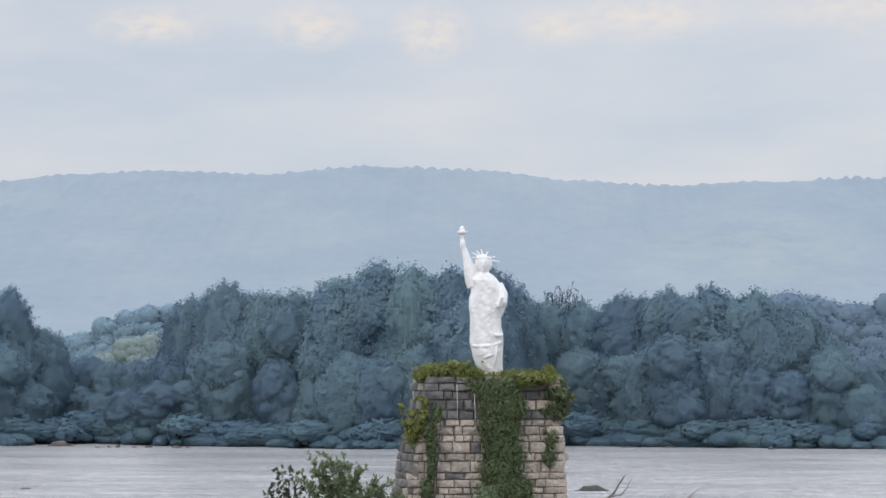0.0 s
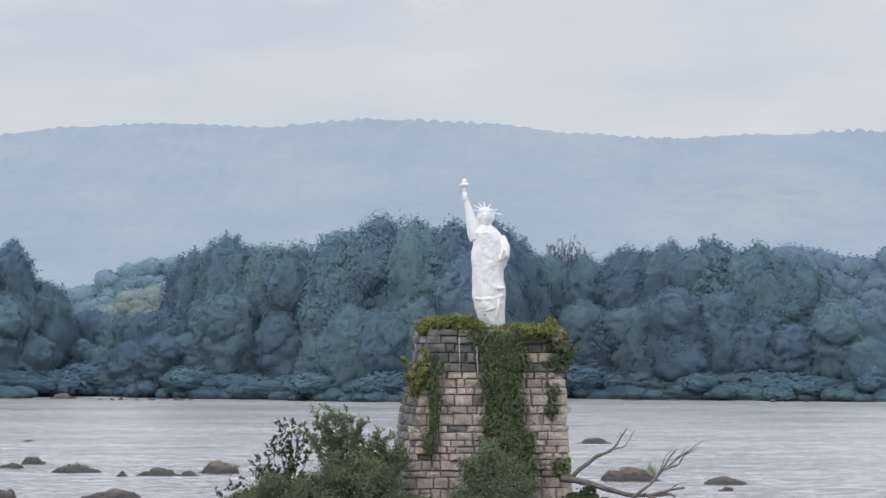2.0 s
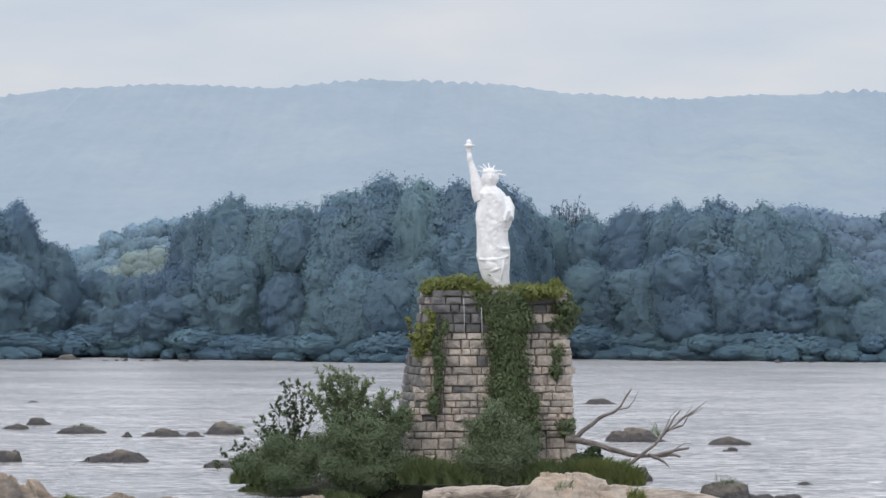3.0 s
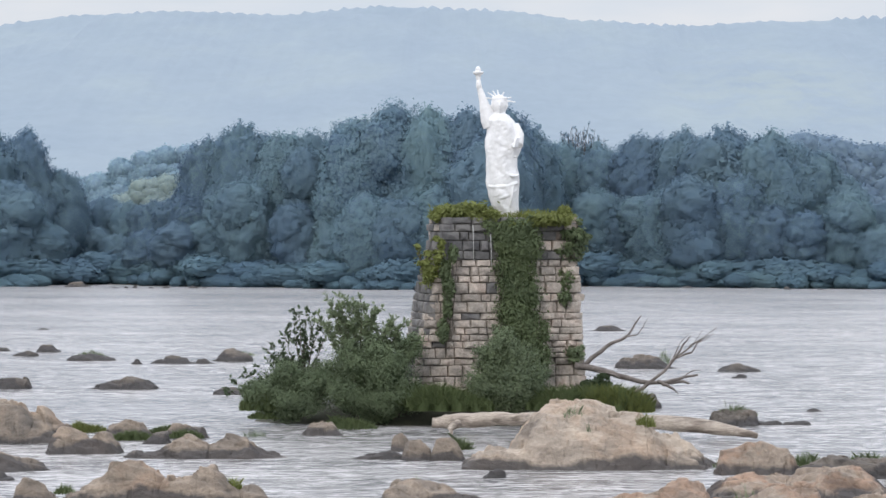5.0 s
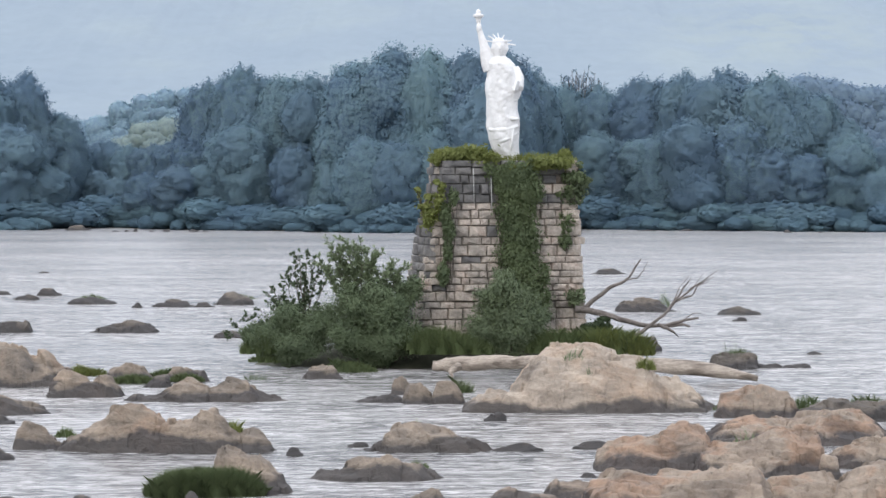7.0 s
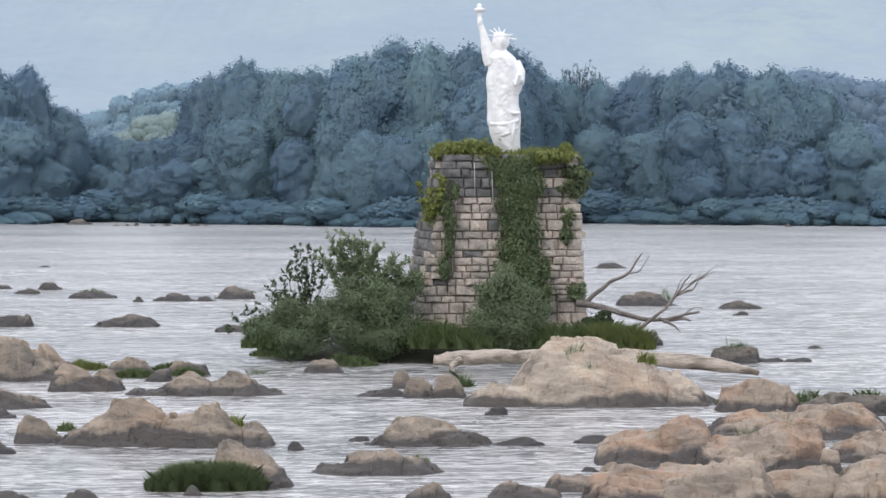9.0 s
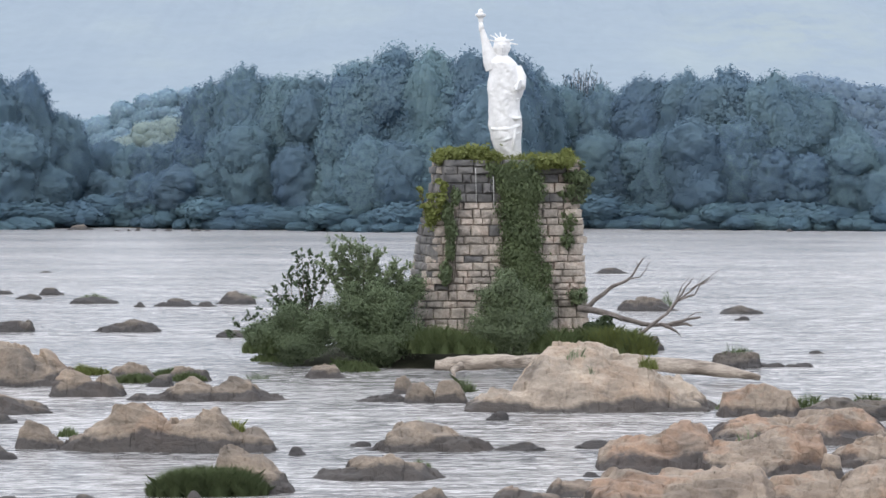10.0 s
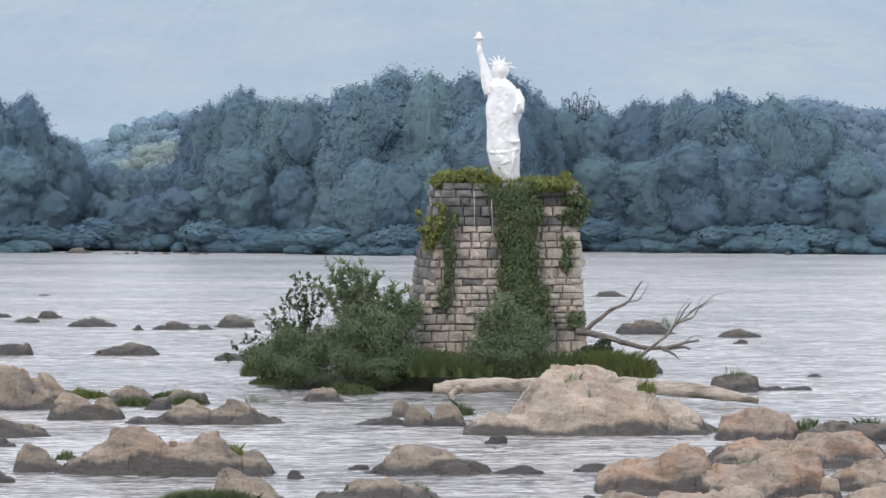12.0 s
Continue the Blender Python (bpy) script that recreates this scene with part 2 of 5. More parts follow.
WATER = water_material()
GROUND = surface("bank_soil", [(0.3, (0.06, 0.062, 0.045)), (0.7, (0.095, 0.095, 0.065))], 0.3, bump=0.5)
ROCK = rock_material("tan_river_rock", [(0.32, (0.175, 0.155, 0.137)), (0.46, (0.275, 0.228, 0.185)), (0.56, (0.315, 0.258, 0.205)), (0.66, (0.33, 0.245, 0.185)), (0.78, (0.30, 0.250, 0.208))], 0.38)
ROCK_WARM = rock_material("warm_river_rock", [(0.32, (0.19, 0.163, 0.140)), (0.42, (0.275, 0.222, 0.180)), (0.50, (0.335, 0.278, 0.226)), (0.57, (0.35, 0.243, 0.178)), (0.64, (0.30, 0.232, 0.186)), (0.76, (0.365, 0.305, 0.249))], 0.30, -0.86)
ROCK_PALE = rock_material("pale_river_rock", [(0.32, (0.245, 0.212, 0.180)), (0.44, (0.355, 0.298, 0.245)), (0.54, (0.425, 0.362, 0.300)), (0.62, (0.40, 0.312, 0.242)), (0.76, (0.445, 0.385, 0.322))], 0.26, -0.92)
ROCK_DARK = rock_material("grey_river_rock", [(0.3, (0.10, 0.092, 0.085)), (0.55, (0.19, 0.165, 0.142)), (0.75, (0.26, 0.21, 0.17))], 0.5)
def toned(m, scale, low, strength, dark):
    """Dark run-off stains and rust down a masonry face."""
    t = m.node_tree
    b = t.nodes["Principled BSDF"]
    link = b.inputs["Base Color"].links[0]
    c = link.from_socket
    n = grain(t, place_of(t, (1.6, 1.6, 0.28)), scale, 6.0, 0.65)
    f = node(t, "ShaderNodeMapRange", {"From Min": low, "From Max": low + 0.14, "To Min": 0.0, "To Max": strength})
    t.links.new(n, f.inputs[0])
    t.links.new(mixc(t, f.outputs[0], c, dark), b.inputs["Base Color"])
    return m


ASHLAR = toned(surface("tan_ashlar", [(0.3, (0.27, 0.245, 0.22)), (0.48, (0.42, 0.375, 0.33)), (0.6, (0.48, 0.415, 0.365)), (0.72, (0.42, 0.33, 0.28))], 1.1, bump=0.9, dist=0.08, spread=0.17), 0.9, 0.55, 0.65, (0.10, 0.085, 0.07))
# weathered top stone; also stands in for shade on the left end
ASHLAR_DARK = surface("weathered_shaded_ashlar", [(0.3, (0.10, 0.10, 0.105)), (0.6, (0.19, 0.185, 0.18)), (0.75, (0.25, 0.22, 0.20))], 0.8, bump=0.7, dist=0.06, spread=0.2)
MORTAR = surface("mortar", [(0.3, (0.17, 0.152, 0.135)), (0.7, (0.29, 0.26, 0.23))], 1.5, bump=0.5)
WHITE = surface("white_paint", [(0.3, (0.74, 0.74, 0.74)), (0.55, (0.79, 0.79, 0.79))], 0.8, rough=0.6, bump=0.25, dist=0.03, fine=4, grit=0.12)
BARK = surface("bark", [(0.3, (0.07, 0.06, 0.05)), (0.7, (0.14, 0.12, 0.10))], 2.0, bump=0.6)
BLEACHED = surface("bleached_wood", [(0.34, (0.17, 0.14, 0.115)), (0.5, (0.42, 0.36, 0.305)), (0.7, (0.50, 0.43, 0.36))], 0.9, bump=0.8, dist=0.08, fine=7, stretch=(0.4, 2.5, 2.5))
GREYWOOD = surface("grey_dead_wood", [(0.3, (0.10, 0.086, 0.078)), (0.7, (0.24, 0.212, 0.195))], 1.6, bump=0.5)
PIPE = surface("pale_pipe", [(0.3, (0.40, 0.40, 0.39)), (0.7, (0.52, 0.52, 0.50))], 2.0, rough=0.5)
# far bank leaves: blue haze of the distance painted into the base colour
LEAF_FAR = leafy("haze_blue_far_foliage", (0.152, 0.238, 0.366), (0.234, 0.334, 0.364), 0.12, 0.15, 0.08, 0.02)
# farther woods: thicker haze painted in, so paler and bluer than leaf
LEAF_HAZE = leafy("haze_pale_distant_foliage", (0.285, 0.41, 0.525), (0.335, 0.455, 0.545), 0.03, 0.1, 0.05, 0.02)
LEAF_PALE = leafy("haze_distant_pale_foliage", (0.31, 0.40, 0.44), (0.37, 0.45, 0.44), 0.03, 0.1, 0.05, 0.02)
LEAF_BUSH = leafy("bush_foliage", (0.128, 0.168, 0.108), (0.245, 0.302, 0.176), 0.7, 0.10, 0.15, 0.06)
LEAF_WILLOW = leafy("willow_foliage", (0.125, 0.162, 0.105), (0.27, 0.325, 0.195), 0.5, 0.1, 0.25, 0.15)
LEAF_IVY = leafy("ivy_foliage", (0.105, 0.140, 0.088), (0.190, 0.236, 0.122), 0.8, 0.12, 0.2)
LEAF_GRASSY = leafy("yellow_green_growth", (0.145, 0.172, 0.055), (0.285, 0.315, 0.105), 0.8, 0.12)
GRASS = leafy("river_grass", (0.095, 0.130, 0.062), (0.19, 0.235, 0.108), 0.8, 0.1)


def ridge_material():
    """Wooded mountain kilometres away, a plain distance: the blue evening haze is painted in as a glow."""
    m, t, b = blank("haze_painted_mountain")
    v = place_of(t, (1, 0.5, 1.6))
    woods = grain(t, v, 0.006, 5.0, 0.55)
    crowns = grain(t, v, 0.05, 4.0, 0.6)
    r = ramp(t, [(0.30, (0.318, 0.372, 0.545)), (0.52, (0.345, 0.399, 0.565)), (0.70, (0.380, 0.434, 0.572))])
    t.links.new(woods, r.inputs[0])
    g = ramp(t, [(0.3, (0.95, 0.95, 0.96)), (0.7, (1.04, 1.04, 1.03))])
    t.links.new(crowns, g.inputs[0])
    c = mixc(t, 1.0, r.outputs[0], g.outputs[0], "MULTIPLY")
    # a paler clearing on one flank
    away = node(t, "ShaderNodeVectorMath", operation="SUBTRACT")
    away.inputs[1].default_value = (395, 3700, 150)
    gp = t.nodes.new("ShaderNodeNewGeometry")
    t.links.new(gp.outputs["Position"], away.inputs[0])
    squash = node(t, "ShaderNodeVectorMath", operation="MULTIPLY")
    squash.inputs[1].default_value = (1 / 190, 0, 1 / 75)
    t.links.new(away.outputs[0], squash.inputs[0])
    ln = node(t, "ShaderNodeVectorMath", operation="LENGTH")
    t.links.new(squash.outputs[0], ln.inputs[0])
    fall = node(t, "ShaderNodeMapRange", {"From Min": 1.0, "From Max": 0.2, "To Max": 0.45})
    t.links.new(ln.outputs["Value"], fall.inputs[0])
    patchy = node(t, "ShaderNodeMapRange", {"From Min": 0.42, "From Max": 0.6})
    t.links.new(grain(t, place_of(t, (1, 0.5, 1.6)), 0.022, 5.0, 0.6), patchy.inputs[0])
    pm = node(t, "ShaderNodeMath", operation="MULTIPLY")
    t.links.new(fall.outputs[0], pm.inputs[0])
    t.links.new(patchy.outputs[0], pm.inputs[1])
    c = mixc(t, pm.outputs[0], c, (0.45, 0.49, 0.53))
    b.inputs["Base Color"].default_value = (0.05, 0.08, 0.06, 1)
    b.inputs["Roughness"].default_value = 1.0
    # haze painted as emission; the slope itself is nearly black-green
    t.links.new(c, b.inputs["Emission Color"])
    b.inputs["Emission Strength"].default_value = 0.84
    return m


RIDGE = ridge_material()


# ---- building helpers ----
def mesh_of(name, verts, faces, material, smooth=False):
    me = bpy.data.meshes.new(name)
    me.from_pydata([tuple(v) for v in verts], [], [tuple(f) for f in faces])
    me.materials.append(material)
    if smooth:
        me.polygons.foreach_set("use_smooth", [True] * len(me.polygons))
    return me


def holder(name, at):
    ob = new(name)
    ob.location = at
    return ob


def under(ob, parent, label=""):
    ob.parent = parent
    return tagged(ob, label)


def tube_data(points, radii, sides=7, wobble=0.0, rng=None):
    """Tapered limb along a line of points."""
    vs, fs = [], []
    pts = [Vector(p) for p in points]
    for i, p in enumerate(pts):
        d = (pts[min(i + 1, len(pts) - 1)] - pts[max(i - 1, 0)]).normalized()
        a = d.orthogonal().normalized()
        b = d.cross(a)
        for k in range(sides):
            an = 2 * math.pi * k / sides
            r = radii[i] * (1 + (rng.uniform(-wobble, wobble) if rng else 0))
            vs.append(p + (a * math.cos(an) + b * math.sin(an)) * r)
    for i in range(len(pts) - 1):
        for k in range(sides):
            fs.append((i * sides + k, i * sides + (k + 1) % sides, (i + 1) * sides + (k + 1) % sides, (i + 1) * sides + k))
    fs.append(tuple(reversed(range(sides))))
    fs.append(tuple(range((len(pts) - 1) * sides, len(pts) * sides)))
    return vs, fs


def bend(points, n, rng, amount):
    """More points on a limb, with a natural waver."""
    out = []
    pts = [Vector(p) for p in points]
    for a, b in zip(pts, pts[1:]):
        for k in range(n):
            q = a.lerp(b, k / n)
            if out:
                q = q + Vector((rng.uniform(-1, 1), rng.uniform(-1, 1), rng.uniform(-1, 1))) * amount
            out.append(q)
    out.append(pts[-1])
    return out


def join_data(parts):
    vs, fs = [], []
    for v, f in parts:
        o = len(vs)
        vs.extend(v)
        fs.extend(tuple(i + o for i in q) for q in f)
    return vs, fs


def leaf_mesh(name, blobs, n, size, material, seed, inner=0.25, droop=0.0, long=1.6, shag=0.06, turn=0.65, upright=1.0, soft=0.0, heart=None, corners=4):
    """Leaves scattered through ellipsoids (x, y, z, rx, ry, rz), thickest near their skins, with gaps and stray tips."""
    g = np.random.default_rng(seed)
    bl = np.array(blobs, float)
    area = (bl[:, 3] * bl[:, 4] + bl[:, 4] * bl[:, 5] + bl[:, 3] * bl[:, 5])
    pick = g.choice(len(bl), n, p=area / area.sum())
    d = g.normal(size=(n, 3))
    d /= np.linalg.norm(d, axis=1)[:, None]
    lump = np.sin(d[:, 0] * 5 + pick) * np.sin(d[:, 1] * 4 + pick * 2.1) * np.sin(d[:, 2] * 5 + pick * 0.7)
    rad = 0.93 + 0.16 * lump + g.normal(size=n) * shag
    rad = np.where(g.random(n) < inner, rad * g.uniform(0.45, 0.95, n), rad)
    c = bl[pick, :3] + d * rad[:, None] * bl[pick, 3:6]
    nor = d + g.normal(size=(n, 3)) * turn + np.array([0, 0, 0.3])
    nor[:, 2] *= upright
    nor /= np.linalg.norm(nor, axis=1)[:, None]
    u = np.cross(nor, g.normal(size=(n, 3)))
    u /= np.linalg.norm(u, axis=1)[:, None]
    u[:, 2] -= droop
    v = np.cross(nor, u)
    s = size * g.uniform(0.6, 1.3, n)[:, None]
    a, b = u * s * long * 0.5, v * s * 0.5
    if corners == 3:
        ring = [c - a, c + a * 0.6 - b, c + a * 0.6 + b]
    else:
        ring = [c - a, c - b * 0.9 - nor * s * 0.1, c + a, c + b * 0.9 - nor * s * 0.1]
    verts = np.stack(ring, 1).reshape(-1, 3)
    me = bpy.data.meshes.new(name)
    me.vertices.add(n * corners)
    me.vertices.foreach_set("co", verts.ravel())
    me.loops.add(n * corners)
    me.loops.foreach_set("vertex_index", np.arange(n * corners))
    me.polygons.add(n)
    me.polygons.foreach_set("loop_start", np.arange(0, n * corners, corners))
    me.update(calc_edges=True)
    me.materials.append(material)
    if soft:
        # leaves share the roundness of their clump
        whole = d
        if heart is not None:
            whole = (c - np.array(heart[:3])) / np.array(heart[3:])
            whole = 0.18 * d + 0.82 * whole / np.linalg.norm(whole, axis=1)[:, None]
        m = nor * (1 - soft) + whole * soft
        m = np.where(((m * nor).sum(1) < 0.15)[:, None], nor, m)
        m /= np.linalg.norm(m, axis=1)[:, None]
        me.polygons.foreach_set("use_smooth", [True] * n)
        me.normals_split_custom_set_from_vertices(np.repeat(m, corners, 0).tolist())
    return me


def canopy(eggs, n, size, material, seed, name="crown", fine=4, stand=0.06, tufts=0):
    """A dense crown: softly billowing masses, and over them a coat of leaves that share the masses' roundness.
    eggs: x, y, z, rx, ry, rz. Gives the inside and the coat as two meshes."""
    g = np.random.default_rng(seed)
    bm = bmesh.new()
    bmesh.ops.create_icosphere(bm, subdivisions=fine, radius=1.0)
    d = np.array([v.co[:] for v in bm.verts])
    tri = np.array([[v.index for v in f.verts] for f in bm.faces])
    bm.free()
    vs, fs, scale = [], [], []
    for k, e in enumerate(eggs):
        f = np.empty(len(d))
        for q, w in enumerate(d):
            p = Vector((w[0], w[1] * e[4] / e[3], w[2] * max(0.8, e[5] / e[3]))) + Vector((seed * 3.1 + k * 1.7, k * 2.3, seed))
            f[q] = 0.93 + 0.15 * noise.noise(p * 1.5) + 0.16 * noise.noise(p * 3.1) + 0.08 * noise.noise(p * 6.5) + 0.03 * noise.noise(p * 13.0)
        fs.append(tri + len(d) * k)
        vs.append(np.array(e[:3]) + d * f[:, None] * np.array(e[3:6]))
        scale.append(np.full(len(tri), min(e[3:6])))
    vs, fs, scale = np.concatenate(vs), np.concatenate(fs), np.concatenate(scale)
    inside = mesh_of("inner_foliage", vs, fs.tolist(), material, True)
    a, b, c = vs[fs[:, 0]], vs[fs[:, 1]], vs[fs[:, 2]]
    flat = np.cross(b - a, c - a)
    area = np.linalg.norm(flat, axis=1)
    flat /= area[:, None]
    round_n = np.zeros_like(vs)
    for q in range(3):
        np.add.at(round_n, fs[:, q], flat)
    round_n /= np.linalg.norm(round_n, axis=1)[:, None]
    pick = g.choice(len(fs), n, p=area / area.sum())
    w = g.dirichlet((1, 1, 1), n)
    at = a[pick] * w[:, :1] + b[pick] * w[:, 1:2] + c[pick] * w[:, 2:]
    nor = round_n[fs[pick, 0]] * w[:, :1] + round_n[fs[pick, 1]] * w[:, 1:2] + round_n[fs[pick, 2]] * w[:, 2:]
    nor /= np.linalg.norm(nor, axis=1)[:, None]
    at += nor * (g.random(n) ** 1.5 * 1.5 * stand * scale[pick])[:, None]
    if tufts:
        # loose sprigs that stand off the crown
        root = g.integers(0, n, tufts)
        which = g.integers(0, tufts, n // 9)
        at[:n // 9] = at[root[which]] + nor[root[which]] * (g.random(n // 9) * 0.16 * scale[0])[:, None] + g.normal(size=(n // 9, 3)) * 0.05 * scale[0]
        nor[:n // 9] = nor[root[which]]
    face = nor + np.clip(g.normal(size=(n, 3)), -1.3, 1.3) * 0.36
    face /= np.linalg.norm(face, axis=1)[:, None]
    u = np.cross(face, g.normal(size=(n, 3)))
    u /= np.linalg.norm(u, axis=1)[:, None]
    v = np.cross(face, u)
    sz = size * g.uniform(0.6, 1.4, n)[:, None]
    ring = np.stack([at - u * sz * 0.8, at + u * sz * 0.5 - v * sz * 0.5, at + u * sz * 0.5 + v * sz * 0.5], 1).reshape(-1, 3)
    coat = mesh_of(name, ring.tolist(), np.arange(n * 3).reshape(-1, 3).tolist(), material, True)
    m = 0.92 * nor + 0.08 * face
    m /= np.linalg.norm(m, axis=1)[:, None]
    coat.normals_split_custom_set_from_vertices(np.repeat(m, 3, 0).tolist())
    return inside, coat


def shoot_mesh(name, blobs, foot, shoots, per, size, material, seed, long=1.9, loose=0.13):
    """Leaves set along many arching shoots that rise from the foot into the plant's masses."""
    g = np.random.default_rng(seed)
    bl = np.array(blobs, float)
    vol = (bl[:, 3] * bl[:, 4] * bl[:, 5]) ** 0.72
    pick = g.choice(len(bl), shoots, p=vol / vol.sum())
    d = g.normal(size=(shoots, 3))
    d /= np.linalg.norm(d, axis=1)[:, None]
    tip = bl[pick, :3] + d * bl[pick, 3:6] * (1.35 * g.random(shoots) ** 0.3)[:, None]
    base = np.array(foot, float)[None] * np.ones((shoots, 1))
    base[:, :2] = base[:, :2] * 0.7 + tip[:, :2] * 0.3
    base[:, 2] = np.minimum(base[:, 2], tip[:, 2] - 0.3)
    knee = (base + tip) / 2
    knee[:, 2] += 0.22 * (tip[:, 2] - base[:, 2])
    reach = np.linalg.norm(tip - base, axis=1)
    back = np.minimum(0.95, 1.3 / np.maximum(reach, 0.4))
    u = 1 - back[:, None] * g.random((shoots, per)) ** 0.8
    u = u[..., None]
    c = (1 - u) ** 2 * base[:, None] + 2 * u * (1 - u) * knee[:, None] + u ** 2 * tip[:, None]
    c = (c + g.normal(size=c.shape) * loose * (1.35 - u)).reshape(-1, 3)
    n = len(c)
    axis = np.repeat(tip - knee, per, 0)
    axis /= np.linalg.norm(axis, axis=1)[:, None]
    out = axis * 0.7 + g.normal(size=(n, 3)) * 0.7
    out /= np.linalg.norm(out, axis=1)[:, None]
    nor = np.cross(out, g.normal(size=(n, 3)))
    nor /= np.linalg.norm(nor, axis=1)[:, None]
    side = np.cross(nor, out)
    s = size * g.uniform(0.6, 1.3, n)[:, None]
    a, b = out * s * long * 0.5, side * s * 0.45
    verts = np.stack([c - a, c + b, c + a, c - b], 1).reshape(-1, 3)
    me = bpy.data.meshes.new(name)
    me.vertices.add(n * 4)
    me.vertices.foreach_set("co", verts.ravel())
    me.loops.add(n * 4)
    me.loops.foreach_set("vertex_index", np.arange(n * 4))
    me.polygons.add(n)
    me.polygons.foreach_set("loop_start", np.arange(0, n * 4, 4))
    me.update(calc_edges=True)
    me.materials.append(material)
    return me


def clumps(blobs, rng):
    """Break each mass into uneven clumps with gaps between them."""
    out = []
    for x, y, z, rx, ry, rz in blobs:
        for _ in range(12 if rx > 0.6 else 4):
            d = Vector((rng.gauss(0, 1), rng.gauss(0, 1), rng.gauss(0, 1))).normalized() * rng.uniform(0.35, 0.85)
            k = rng.uniform(0.28, 0.52)
            out.append((x + d.x * rx, y + d.y * ry, z + d.z * rz, rx * k * 1.1, ry * k, rz * k * 0.85))
    return out


def blade_mesh(name, patches, n, height, width, material, seed, lean=0.35):
    """Grass blades on elliptical patches (x, y, z, rx, ry): narrow bent triangles pairs."""
    g = np.random.default_rng(seed)
    pt = np.array(patches, float)
    area = pt[:, 3] * pt[:, 4]
    pick = g.choice(len(pt), n, p=area / area.sum())
    r, an = np.sqrt(g.random(n)), g.random(n) * 2 * np.pi
    base = np.stack([pt[pick, 0] + r * np.cos(an) * pt[pick, 3], pt[pick, 1] + r * np.sin(an) * pt[pick, 4],
                     pt[pick, 2] - 0.05 * r], 1)
    h = height * (1.05 - 0.75 * r ** 2) * g.uniform(0.6, 1.2, n)
    tip = np.stack([g.normal(size=n) * lean * h, g.normal(size=n) * lean * h, h], 1)
    side = np.stack([np.cos(an * 7), np.sin(an * 7), np.zeros(n)], 1) * width * 0.5
    mid = base + tip * np.array([0.3, 0.3, 0.62])
    verts = np.stack([base - side, base + side, mid + side * 0.8, base + tip, mid - side * 0.8], 1).reshape(-1, 3)
    me = bpy.data.meshes.new(name)
    me.vertices.add(n * 5)
    me.vertices.foreach_set("co", verts.ravel())
    me.loops.add(n * 5)
    me.loops.foreach_set("vertex_index", np.arange(n * 5))
    me.polygons.add(n)
    me.polygons.foreach_set("loop_start", np.arange(0, n * 5, 5))
    me.update(calc_edges=True)
    me.materials.append(material)
    return me


# ---- setting: ground, river, mountain ----
def smooth(a, b, x):
    k = max(0.0, min(1.0, (x - a) / (b - a)))
    return k * k * (3 - 2 * k)


def bank_line(x):
    """Where the far shore meets the river: a bay and a low point on each side of the pier."""
    keys = [(-90, 442), (-57, 442), (-53, 456), (-30, 439), (-6, 425), (5, 425), (20, 446), (40, 436), (64, 429), (90, 426)]
    x = max(-89.9, min(89.9, x))
    for (xa, ya), (xb, yb) in zip(keys, keys[1:]):
        if xa <= x <= xb:
            return ya + (yb - ya) * smooth(xa, xb, x)


def ground_height(x, y):
    bank = bank_line(x)
    near = 9.1 * (1 - smooth(6, 34, y))
    far = 3.6 * smooth(bank - 9, bank + 14, y) + 8 * smooth(700, 2500, y)
    return -1.6 + near + far + 0.35 * noise.noise(Vector((x * 0.05, y * 0.05, 0)))


def make_ground():
    xs = sorted({*range(-2600, 2601, 200), *range(-180, 181, 6)})
    ys = sorted({*range(-400, 60, 20), *range(60, 430, 30), *range(420, 480, 4), *range(480, 800, 40), *range(800, 4801, 250)})
    vs = [(x, y, ground_height(x, y)) for y in ys for x in xs]
    w = len(xs)
    fs = [(j * w + i, j * w + i + 1, (j + 1) * w + i + 1, (j + 1) * w + i) for j in range(len(ys) - 1) for i in range(w - 1)]
    tagged(new("ground", mesh_of("ground", vs, fs, GROUND, True)), "brown river bed and wooded bank soil under the trees", "ground", kind="structure")


def make_water():
    vs = [(-2600, 20, 0), (2600, 20, 0), (2600, 700, 0), (-2600, 700, 0)]
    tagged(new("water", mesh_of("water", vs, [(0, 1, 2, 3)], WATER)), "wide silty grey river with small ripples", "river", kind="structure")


def crest_height(x):
    """Long, level mountain crest with slight sags."""
    keys = [(-1500, 215), (-650, 258), (-485, 275), (-360, 281), (-220, 276), (-70, 287), (80, 281), (215, 267), (320, 261), (450, 267), (610, 272), (1500, 240)]
    for (xa, za), (xb, zb) in zip(keys, keys[1:]):
        if xa <= x <= xb:
            return za + (zb - za) * smooth(xa, xb, x)
    return 215


